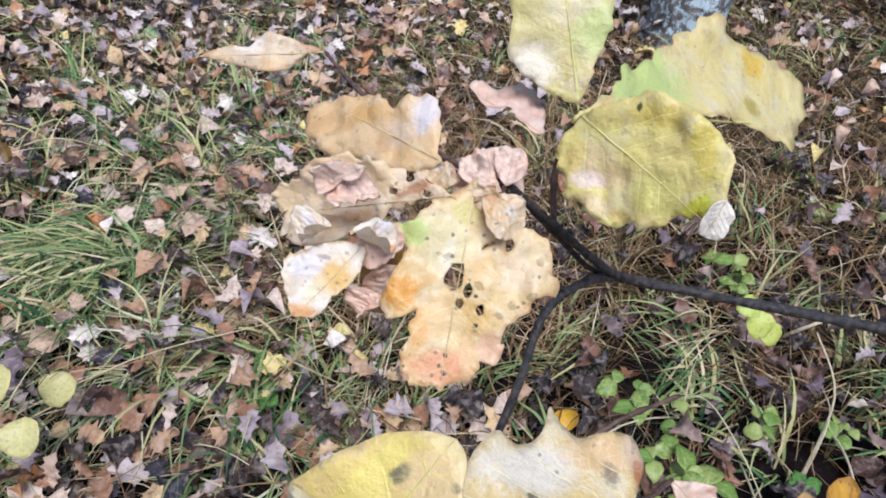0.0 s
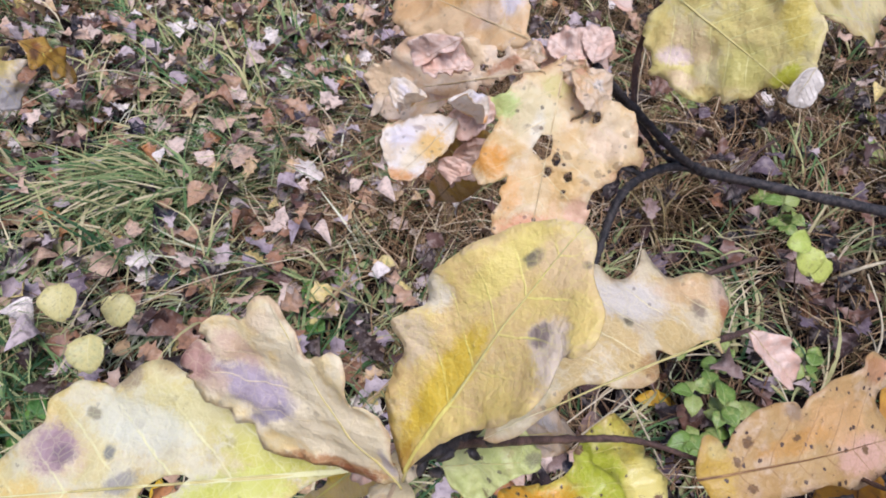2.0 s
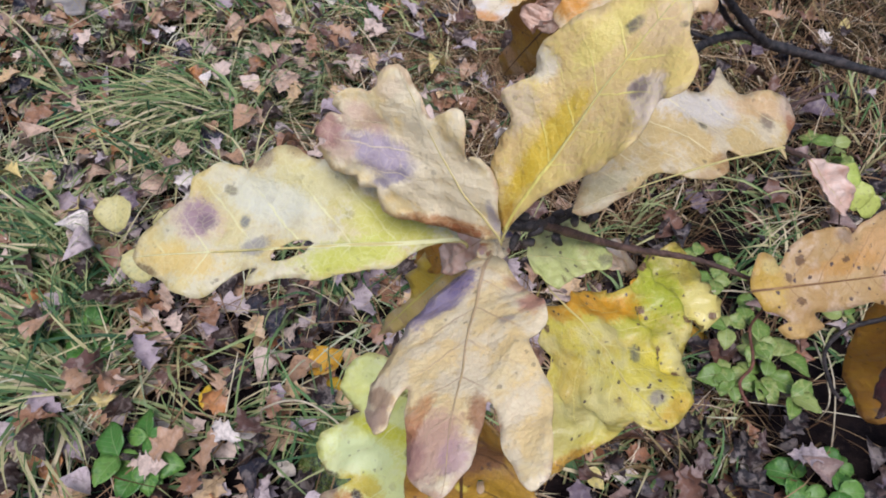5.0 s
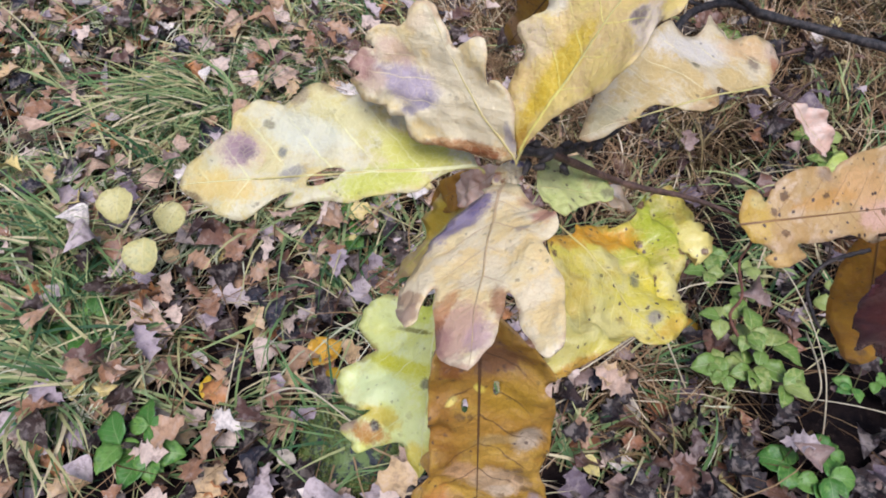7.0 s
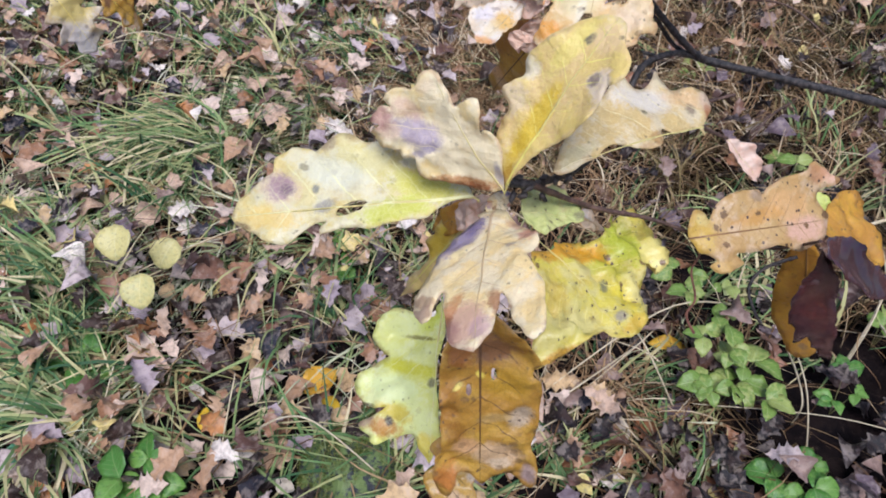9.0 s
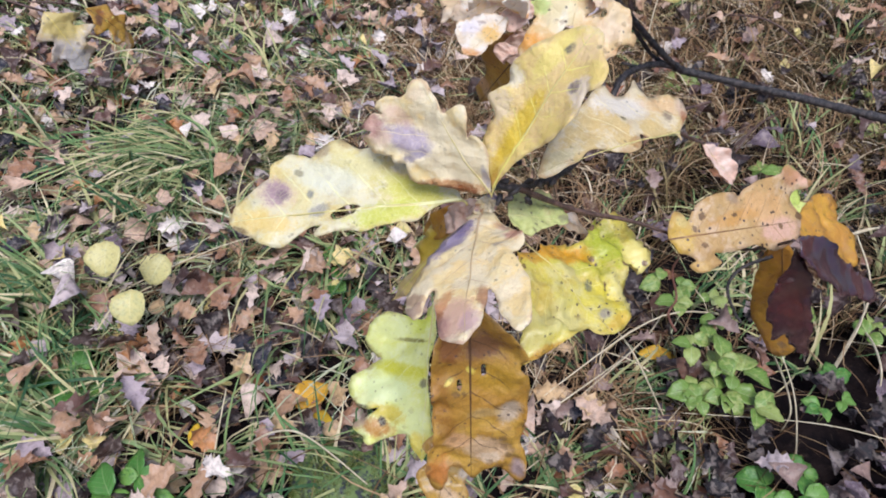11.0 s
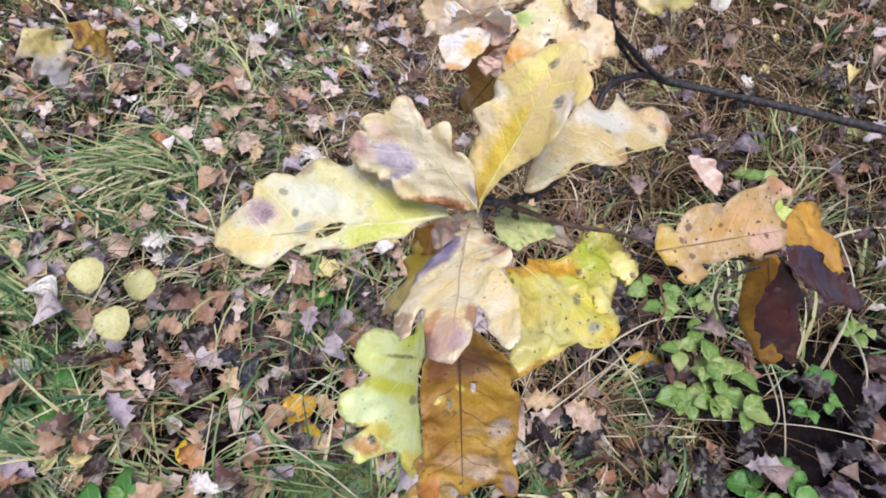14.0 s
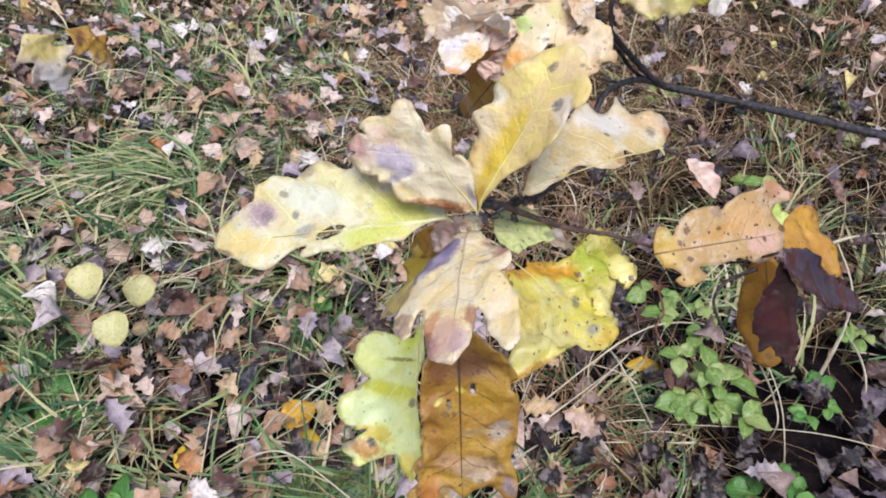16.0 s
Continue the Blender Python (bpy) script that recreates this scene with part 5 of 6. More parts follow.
leaf((0.121, 0.306, 1.297), (0.072, 0.348, 1.290), (0.111, 0.330, 1.308),
     [(0.07, 0.06), (0.12, 0.14), (0.19, 0.23), (0.3, 0.28), (0.36, 0.23), (0.42, 0.13), (0.53, 0.15), (0.68, 0.15), (0.77, 0.11), (0.89, 0.06)],
     [(0.11, 0.11), (0.34, 0.17), (0.51, 0.19), (0.71, 0.26), (0.84, 0.26), (0.97, 0.22), (1.05, 0.15), (1.05, 0.08)],
     TAN_LOBED, "tan oak leaf with one pale lobe", seed=20, rib=TAN_RIB, wave=0.005, ripple=0.03)
leaf((0.126, 0.290, 1.296), (0.064, 0.304, 1.269), (0.090, 0.307, 1.293),
     [(0.09, 0.08), (0.18, 0.14), (0.26, 0.13), (0.35, 0.2), (0.47, 0.24), (0.63, 0.24), (0.76, 0.22), (0.84, 0.16), (0.95, 0.16), (1, 0.1)],
     [(0.19, 0.02), (0.31, 0.05), (0.43, 0.07), (0.54, 0.1), (0.69, 0.17), (0.82, 0.13), (0.9, 0.08), (1, 0.11), (1.03, 0.07), (0.97, -0.01)],
     CRUMPLED, "crumpled peach oak leaf", seed=21, rib=TAN_RIB, wave=0.006, cup=0.4, ripple=0.04, rows=11, per=8, holes=[(0.2, 0.1, 0.03, 0.02), (0.3, 0.05, 0.03, 0.015), (0.12, 0.02, 0.025, 0.015)])
leaf((0.141, 0.295, 1.296), (0.127, 0.305, 1.299), (0.135, 0.306, 1.302),
     [(0.28, 0.14), (0.51, 0.31), (0.73, 0.37), (0.9, 0.23)],
     [(0.17, 0.26), (0.39, 0.3), (0.6, 0.27), (0.87, 0.22)],
     SALMON, "curled salmon leaf", seed=22, rib=TAN_RIB, wave=0.005, cup=0.2, ripple=0.03)
leaf((0.142, 0.299, 1.295), (0.145, 0.311, 1.302), (0.148, 0.305, 1.300),
     [(0.17, 0.31), (0.51, 0.4), (0.91, 0.21)],
     [(0.26, 0.26), (0.66, 0.45), (0.96, 0.32)],
     SALMON, "small curled salmon leaf", seed=23, rib=TAN_RIB, wave=0.0018, cup=0.1)
leaf((0.139, 0.291, 1.301), (0.136, 0.288, 1.290), (0.131, 0.293, 1.291),
     [(0.27, 0.46), (0.71, 0.65), (1.04, 0.58), (1.13, 0.26)],
     [(0.22, 0.26), (0.53, 0.34), (0.84, 0.25)],
     PEACH, "small crumpled peach leaf", seed=24, rib=TAN_RIB, wave=0.0018, cup=0.2)
leaf((0.135, 0.287, 1.299), (0.148, 0.283, 1.289), (0.147, 0.292, 1.293),
     [(0.27, 0.36), (0.6, 0.5), (0.93, 0.37)],
     [(0.22, 0.38), (0.54, 0.53), (0.83, 0.36)],
     PEACH, "small crumpled peach leaf", seed=25, rib=TAN_RIB, wave=0.0018, bend=0.1)
leaf((0.097, 0.277, 1.290), (0.110, 0.275, 1.284), (0.108, 0.282, 1.286),
     [(0.22, 0.26), (0.58, 0.31), (0.88, 0.27)],
     [(0.14, 0.39), (0.45, 0.48), (0.77, 0.4)],
     CHALK, "small curled pale leaf", seed=26, rib=TAN_RIB, wave=0.0018, cup=0.9)
leaf((0.090, 0.277, 1.291), (0.081, 0.274, 1.285), (0.083, 0.281, 1.287),
     [(0.26, 0.43), (0.7, 0.55), (1.0, 0.39)],
     [(0.14, 0.44), (0.5, 0.49), (0.82, 0.35)],
     CHALK, "small curled pale leaf", seed=27, rib=TAN_RIB, wave=0.0018, cup=0.6)
leaf((0.107, 0.266, 1.273), (0.100, 0.264, 1.266), (0.099, 0.270, 1.269),
     [(0.3, 0.43), (0.79, 0.52), (1.04, 0.32)],
     [(0.16, 0.34), (0.48, 0.5), (0.86, 0.43)],
     SALMON, "small curled salmon leaf", seed=28, rib=TAN_RIB, wave=0.0018, cup=0.6)
leaf((0.133, 0.295, 1.285), (0.141, 0.316, 1.298), (0.150, 0.307, 1.290),
     [(0.22, 0.3), (0.52, 0.46), (0.84, 0.38), (1.04, 0.18)],
     [(0.11, 0.26), (0.29, 0.42), (0.57, 0.41), (0.83, 0.25)],
     SALMON, "crumpled salmon leaf", seed=29, rib=TAN_RIB, wave=0.004, ripple=0.05)
leaf((0.127, 0.300, 1.295), (0.113, 0.308, 1.293), (0.120, 0.308, 1.296),
     [(0.27, 0.24), (0.63, 0.25), (0.94, 0.15)],
     [(0.1, 0.19), (0.42, 0.25), (0.83, 0.17)],
     PEACH, "small crumpled peach leaf", seed=30, rib=TAN_RIB, wave=0.002)
leaf((0.110, 0.281, 1.290), (0.100, 0.274, 1.277), (0.096, 0.279, 1.284),
     [(0.31, 0.33), (0.74, 0.37), (1.0, 0.21)],
     [(0.18, 0.3), (0.57, 0.31), (0.86, 0.22)],
     SALMON, "small curled salmon leaf", seed=31, rib=TAN_RIB, wave=0.0018, ripple=0.06)
leaf((0.164, 0.312, 1.315), (0.200, 0.274, 1.306), (0.191, 0.296, 1.329),
     [(-0.02, 0), (0.07, 0.14), (0.18, 0.28), (0.3, 0.38), (0.47, 0.41), (0.63, 0.41), (0.76, 0.37), (0.86, 0.3), (0.94, 0.18), (0.96, 0.12)],
     [(-0.03, 0.21), (0.05, 0.32), (0.17, 0.35), (0.2, 0.42), (0.29, 0.41), (0.4, 0.39), (0.5, 0.41), (0.59, 0.35), (0.63, 0.26), (0.71, 0.26), (0.78, 0.17), (0.82, 0.07), (0.87, 0.03), (0.9, -0.01)],
     CHROME, "yellow oak leaf with a pale midrib", seed=32, wave=0.003, ripple=0.035)
leaf((0.164, 0.318, 1.313), (0.274, 0.401, 1.268), (0.220, 0.408, 1.311),
     [(0.09, 0.04), (0.15, 0.08), (0.19, 0.12), (0.26, 0.15), (0.33, 0.17), (0.4, 0.19), (0.45, 0.22), (0.51, 0.26), (0.61, 0.31), (0.7, 0.32), (0.76, 0.28), (0.84, 0.27), (0.91, 0.24), (0.93, 0.21), (1, 0.19), (1.08, 0.16), (1.1, 0.11), (1.07, 0.05)],
     [(0.14, -0), (0.35, -0.02), (0.56, -0.01), (0.62, 0), (0.72, 0.02), (0.84, 0.05), (0.93, 0.07), (0.99, 0.03)],
     SPRING, "yellow oak leaf turning from green", seed=33, wave=0.004, ripple=0.03)
leaf((0.163, 0.321, 1.314), (0.149, 0.353, 1.361), (0.170, 0.338, 1.340),
     [(0.16, 0.09), (0.35, 0.2), (0.49, 0.26), (0.61, 0.25), (0.72, 0.28), (0.89, 0.15)],
     [(0.1, 0.17), (0.24, 0.31), (0.34, 0.35), (0.52, 0.3), (0.64, 0.31), (0.78, 0.24), (0.94, 0.14)],
     PALE_YELLOW, "pale yellow oak leaf", seed=34, wave=0.003, ripple=0.03)
leaf((0.152, 0.310, 1.308), (0.127, 0.332, 1.310), (0.147, 0.342, 1.308),
     [(0.22, 0.31), (0.56, 0.6), (0.75, 0.6), (0.73, 0.35), (0.83, 0.3), (1.07, 0.25)],
     [(0.13, 0.07), (0.47, -0.07), (0.58, 0.02), (0.71, 0.08)],
     SALMON, "curled salmon-pink leaf", seed=35, rib=TAN_RIB, wave=0.002, ripple=0.03)
leaf((0.056, 0.417, 1.274), (-0.006, 0.414, 1.267), (0.026, 0.422, 1.279),
     [(0.16, 0.07), (0.44, 0.17), (0.59, 0.06), (0.77, 0.08)],
     [(0.14, 0.01), (0.36, 0.13), (0.64, 0.09), (0.84, 0.03)],
     PEACH, "narrow tan oak leaf", seed=36, rib=TAN_RIB, wave=0.004)
leaf((0.104, 0.284, 1.299), (0.087, 0.284, 1.295), (0.094, 0.291, 1.299),
     [(0.19, 0.31), (0.5, 0.39), (0.83, 0.29), (0.98, 0.14)],
     [(0.15, 0.17), (0.44, 0.31), (0.79, 0.26)],
     SALMON, "pale curled oak lobe", seed=37, rib=TAN_RIB, wave=0.004, cup=0.5)
leaf((0.097, 0.288, 1.283), (0.071, 0.289, 1.272), (0.081, 0.293, 1.281),
     [(0.28, 0.11), (0.57, 0.23), (0.84, 0.2)],
     [(0.24, 0.13), (0.54, 0.17), (0.84, 0.12)],
     PEACH, "pale curled oak lobe", seed=38, rib=TAN_RIB, wave=0.0018, cup=0.4)
leaf((0.100, 0.286, 1.307), (0.084, 0.286, 1.296), (0.088, 0.290, 1.304),
     [(0.35, 0.2), (0.71, 0.26), (0.94, 0.16)],
     [(0.26, 0.13), (0.55, 0.04), (0.86, 0.14)],
     SALMON, "folded brownish-pink leaf", seed=39, rib=TAN_RIB, wave=0.003, cup=0.8)
leaf((0.110, 0.278, 1.275), (0.102, 0.275, 1.260), (0.099, 0.276, 1.270),
     [(0.16, 0.26), (0.6, 0.36), (0.96, 0.2)],
     [(0.25, 0.32), (0.74, 0.41), (1.01, 0.25)],
     SALMON, "small mottled pink leaf", seed=40, rib=TAN_RIB, wave=0.0018)
leaf((0.101, 0.170, 1.263), (0.087, 0.171, 1.244), (0.090, 0.175, 1.255),
     [(0.15, 0.14), (0.5, 0.24), (0.81, 0.22)],
     [(0.23, 0.1), (0.55, 0.22), (0.89, 0.17)],
     SALMON, "curled salmon-brown leaf bit", seed=41, rib=TAN_RIB, wave=0.004)
leaf((0.097, 0.176, 1.255), (0.075, 0.184, 1.224), (0.080, 0.184, 1.237),
     [(0.25, 0.1), (0.58, 0.14), (0.82, 0.11)],
     [(0.24, 0.11), (0.56, 0.16), (0.84, 0.13)],
     ORANGE, "crumpled orange leaf bit", seed=42, rib=TAN_RIB, wave=0.005)
leaf((0.109, 0.168, 1.268), (0.099, 0.160, 1.267), (0.102, 0.165, 1.269),
     [(0.21, 0.21), (0.58, 0.28), (0.83, 0.16)],
     [(0.31, 0.24), (0.73, 0.3), (0.96, 0.14)],
     PINK, "small curled cream leaf bit", seed=43, rib=TAN_RIB, wave=0.003)
leaf((0.131, 0.190, 1.241), (0.152, 0.206, 1.216), (0.139, 0.204, 1.227),
     [(0.38, 0.19), (0.86, 0.24), (1.0, 0.15)],
     [(-0.02, 0.17), (0.27, 0.22), (0.67, 0.15)],
     PEACH, "tan shrivelled leaf bit", seed=44, wave=0.004)


def twig(points, r0, r1, material=TWIG_BARK, label="", seed=0, name="twig", steps=6):
    return part(name, tube(points, r0, r1, 10, steps * 2, 0.42, seed), material, branch, label)


FORK = (0.200, 0.329, 1.231)
twig([(1.30, 0.42, 0.95), (0.845, 0.376, 1.106), (0.62, 0.352, 1.152), (0.468, 0.349, 1.179), (0.36, 0.344, 1.198), (0.279, 0.335, 1.216), FORK], 0.0040, 0.0021, name="stem", label="wet black oak stem", seed=1)
twig([FORK, (0.185, 0.319, 1.246), (0.162, 0.312, 1.270), (0.143, 0.304, 1.292)], 0.0019, 0.0012, seed=2)
twig([FORK, (0.182, 0.321, 1.242), (0.168, 0.315, 1.259), (0.151, 0.309, 1.280)], 0.0014, 0.0008, seed=15)
twig([FORK, (0.186, 0.320, 1.239), (0.172, 0.306, 1.244), (0.161, 0.289, 1.245), (0.154, 0.266, 1.233), (0.138, 0.215, 1.248), (0.118, 0.172, 1.272), (0.105, 0.157, 1.284)], 0.0018, 0.0014, seed=3)
twig([(0.172, 0.306, 1.244), (0.167, 0.308, 1.244), (0.163, 0.308, 1.245)], 0.0012, 0.0008, seed=16)
twig([(0.112, 0.165, 1.278), (0.14, 0.185, 1.25), (0.165, 0.195, 1.238), (0.184, 0.194, 1.234)], 0.0013, 0.0008, BROWN_BARK, "thin brown twig", seed=4)
twig([(0.162, 0.312, 1.270), (0.160, 0.322, 1.287), (0.163, 0.318, 1.313)], 0.0014, 0.001, BROWN_BARK, seed=5)
twig([(0.142, 0.304, 1.291), (0.11, 0.34, 1.28), (0.08, 0.38, 1.276), (0.056, 0.417, 1.274)], 0.0016, 0.0009, BROWN_BARK, seed=6)
twig([(0.184, 0.194, 1.232), (0.205, 0.215, 1.210), (0.228, 0.212, 1.212), (0.230, 0.186, 1.247)], 0.0008, 0.0006, BROWN_BARK, seed=7)


def buds(name, centre, count, spread_by, size, seed):
    g = random.Random(seed)
    for _ in range(count):
        bm = bmesh.new()
        bmesh.ops.create_uvsphere(bm, u_segments=8, v_segments=6, radius=size)
        for v in bm.verts:
            v.co.z *= 1.9 - 0.35 * v.co.z / size
            v.co *= 1 + 0.35 * noise.noise(v.co * 1400)
        m = Matrix.Translation(Vector(centre) + Vector([g.gauss(0, spread_by) for _ in range(3)])) @ Euler([g.uniform(-1, 1) for _ in range(3)]).to_matrix().to_4x4()
        bm.transform(m)
        part(name, bm, TWIG_BARK, branch)


buds("bud", (0.110, 0.162, 1.279), 6, 0.0036, 0.0012, 3)
buds("bud", (0.118, 0.170, 1.273), 7, 0.0042, 0.0012, 4)
buds("bud", (0.146, 0.303, 1.290), 3, 0.002, 0.0012, 5)


# ---- the tree behind ----
def build_trunk():
    tree = thing("oak_tree", (1.03, 3.22, 0), "grey tree trunk with pale lichen standing in the litter", "tree")
    bm = tube([(1.03, 3.22, -0.1), (1.02, 3.23, 0.15), (1.01, 3.25, 1.2), (0.99, 3.28, 3.0), (1.0, 3.3, 6.0)], 0.18, 0.12, 40, 12, 0.12, 4)
    for v in bm.verts:
        a = math.atan2(v.co.y - 3.24, v.co.x - 1.02)
        v.co.xy += Vector((math.cos(a), math.sin(a))) * (0.018 * noise.noise(Vector((a * 5, v.co.z * 2.5, 0))) + 0.06 * max(0, 0.18 - v.co.z))
    part("trunk", bm, bark_material("lichen_bark", (0.07, 0.06, 0.055), (0.24, 0.22, 0.2), 16, (0.56, 0.64, 0.68), 0.07), tree)


build_trunk()


# ---- loose bits of the branch ----
leaf((0.1911, 0.2188, 1.2659), (0.2081, 0.2136, 1.2505), (0.2046, 0.2221, 1.2592), [(0.2, 0.14), (0.45, 0.26), (0.7, 0.2), (0.9, 0.16)], [(0.2, 0.2), (0.5, 0.16), (0.75, 0.22), (0.95, 0.12)], SALMON, "small shrivelled salmon leaf", seed=61, wave=0.0016, cup=0.5, curl=0.06)
leaf((0.201, 0.276, 1.315), (0.1970, 0.2710, 1.3052), (0.208, 0.274, 1.306), [(0.2, 0.3), (0.7, 0.36), (0.95, 0.28)], [(0.2, 0.28), (0.75, 0.4), (0.95, 0.25)], WHITE_TIP, "pale curled leaf tip", seed=62, cup=0.3, wave=0.0005, quilt=0.0, thick=0.0006)
twig([(0.1744, 0.1993, 1.2846), (0.182, 0.208, 1.276), (0.1911, 0.2188, 1.2659)], 0.0009, 0.0006, BROWN_BARK, seed=8)
twig([(0.165, 0.225, 1.262), (0.178, 0.233, 1.269), (0.195, 0.242, 1.271)], 0.0009, 0.0007, BROWN_BARK, seed=9)
twig([(0.184, 0.194, 1.236), (0.1895, 0.189, 1.228), (0.188, 0.185, 1.220), (0.192, 0.178, 1.210), (0.190, 0.174, 1.203), (0.195, 0.170, 1.196)], 0.0004, 0.0006, RED_BARK, "dry reddish hanging twig", seed=10)
twig([(0.229, 0.192, 1.230), (0.218, 0.190, 1.222), (0.214, 0.185, 1.214), (0.219, 0.179, 1.205), (0.224, 0.178, 1.199)], 0.0008, 0.0006, TWIG_BARK, seed=11)
# the young stem that carries the branch
twig([(1.33, 0.40, -0.05), (1.31, 0.42, 0.5), (1.30, 0.42, 0.95), (1.27, 0.44, 1.5), (1.25, 0.46, 2.1)], 0.014, 0.007, name="young_trunk", label="thin dark young oak trunk", seed=14)


# ---- a second leafy twig further off ----
far_twig = thing("oak_twig", (-0.9, 0.72, 0.9), "thin twig with two large tan and brown leaves", "twig")
part("stem", tube([(-1.25, 0.66, -0.05), (-1.2, 0.66, 0.5), (-1.15, 0.67, 0.9), (-0.8, 0.70, 1.03), (-0.520, 0.714, 0.980)], 0.007, 0.0016, 8, 6, 0.2, 21), BROWN_BARK, far_twig)
part("leaf", blade((-0.520, 0.714, 0.980), (-0.489, 0.712, 0.897), (-0.483, 0.751, 0.945), [(0.12, 0.16), (0.26, 0.42), (0.36, 0.22), (0.5, 0.48), (0.62, 0.2), (0.8, 0.28), (0.88, 0.12)],
                   [(0.12, 0.16), (0.28, 0.36), (0.4, 0.18), (0.58, 0.42), (0.7, 0.18), (0.88, 0.2)], seed=63, bend=0.08, wave=0.006), TAN_MOTTLED, far_twig, "large tan leaf with a yellow midrib")
part("leaf", blade((-0.503, 0.770, 0.956), (-0.470, 0.802, 0.881), (-0.487, 0.818, 0.924), [(0.15, 0.14), (0.3, 0.28), (0.4, 0.14), (0.6, 0.3), (0.72, 0.12), (0.88, 0.16)],
                   [(0.15, 0.14), (0.3, 0.3), (0.42, 0.12), (0.6, 0.28), (0.75, 0.12), (0.9, 0.14)], seed=64, bend=0.1, wave=0.006), RUST, far_twig, "brown leaf")
part("petiole", tube([(-0.55, 0.73, 0.982), (-0.510, 0.748, 0.974), (-0.503, 0.770, 0.956)], 0.0012, 0.001, 6, 4, 0.1, 22), BROWN_BARK, far_twig)


# ---- small plants on the forest floor ----
OVATE = [(0.12, 0.22), (0.3, 0.36), (0.5, 0.37), (0.7, 0.28), (0.88, 0.13)]
ROUND = [(0.08, 0.25), (0.25, 0.43), (0.5, 0.48), (0.75, 0.37), (0.92, 0.18)]
SLIM = [(0.15, 0.12), (0.35, 0.2), (0.6, 0.2), (0.85, 0.1)]


def leaflet(base, way, up, size, outline, material, parent, seed):
    way, up = Vector(way).normalized(), Vector(up)
    side = way.cross(up).normalized()
    b = Vector(base)
    return part("leaf", blade(b, b + way * size, b + side * size, outline, outline, bend=0.10, cup=0.18, wave=size * 0.03, ripple=0.05, rows=2, per=3, seed=seed, thick=0.0003), material, parent)


def herb(x, y, z, stems, tall, size, outline, material, seed, label, trefoil=True):
    """A low plant: thin stems from one root, each with three leaflets or a pair at its end."""
    g = random.Random(seed)
    plant = thing("seedling", (x, y, height(x, y)), label, "plant", "small green plants")
    root = Vector((x, y, height(x, y) - 0.01))
    for i in range(stems):
        a = 2 * math.pi * (i + g.uniform(-0.3, 0.3)) / stems
        reach = tall * (g.uniform(0.5, 1.0) if i % 3 else 0.15)
        top = Vector((x + reach * math.cos(a), y + reach * math.sin(a), z + tall * g.uniform(-0.25, 0.2)))
        midway = root.lerp(top, 0.5) + Vector((0, 0, 0.2 * tall))
        part("stem", tube([root, midway, top], 0.0013, 0.0008, 5, 3), HERB_STEM, plant)
        for j in range(3 if trefoil else 2):
            b = a + (j - 1) * 1.3 + g.gauss(0, 0.25) if trefoil else a + 1.57 + 3.14 * j
            leaflet(top, (math.cos(b), math.sin(b), g.uniform(-0.35, 0.15)), (0.3 * g.gauss(0, 1), -0.25 + 0.3 * g.gauss(0, 1), 1), size * g.uniform(0.6, 1.25), outline, material, plant, seed * 31 + i * 5 + j)
    return plant


BLUE_LABEL, GREEN_LABEL, LIME_LABEL, PALE_LABEL = ("bluish-green trefoil seedling among fallen leaves", "fresh green low plant among fallen leaves",
                                                   "light lime-green seedling among dark litter", "pale grey-green low plant in the litter")
herb(-1.27, 1.31, 0.07, 3, 0.05, 0.050, OVATE, BLUE_HERB, 1, BLUE_LABEL)
herb(-0.95, 1.17, 0.06, 2, 0.04, 0.040, ROUND, BLUE_HERB, 2, BLUE_LABEL)
herb(-0.31, 1.09, 0.06, 3, 0.05, 0.034, ROUND, GREEN_HERB, 3, GREEN_LABEL)
herb(-0.27, 1.23, 0.06, 2, 0.05, 0.036, OVATE, GREEN_HERB, 4, GREEN_LABEL)
herb(-0.60, 0.98, 0.05, 2, 0.05, 0.028, ROUND, GREEN_HERB, 5, GREEN_LABEL)
herb(-0.54, 0.41, 0.10, 4, 0.07, 0.065, OVATE, GREEN_HERB, 6, GREEN_LABEL)
herb(-0.80, 0.63, 0.08, 4, 0.07, 0.050, OVATE, GREEN_HERB, 7, GREEN_LABEL)
herb(-0.87, 0.42, 0.06, 2, 0.05, 0.050, ROUND, BLUE_HERB, 8, BLUE_LABEL)
herb(-0.95, 0.55, 0.05, 3, 0.05, 0.040, OVATE, GREEN_HERB, 9, GREEN_LABEL)
herb(0.64, 0.84, 0.13, 8, 0.09, 0.056, OVATE, LIME_HERB, 10, LIME_LABEL)
herb(0.62, 0.90, 0.16, 4, 0.06, 0.054, OVATE, LIME_HERB, 11, LIME_LABEL)
herb(0.78, 0.64, 0.08, 4, 0.07, 0.050, ROUND, GREEN_HERB, 12, GREEN_LABEL)
herb(0.90, 0.87, 0.10, 3, 0.06, 0.040, OVATE, GREEN_HERB, 13, LIME_LABEL)
for i, (x, y, z) in enumerate(((0.66, 1.07, 0.12), (0.86, 1.08, 0.10), (1.04, 1.08, 0.12))):
    herb(x, y, z, 3, 0.05, 0.036, ROUND, LIME_HERB, 20 + i, LIME_LABEL, False)
for i, (x, y, z) in enumerate(((1.32, 2.0, 0.06), (1.30, 2.23, 0.05), (0.90, 1.62, 0.08), (0.66, 2.14, 0.06), (0.90, 1.56, 0.12), (0.54, 1.09, 0.16))):
    herb(x, y, z, 3, 0.06, 0.050, OVATE, LIME_HERB, 30 + i, LIME_LABEL)
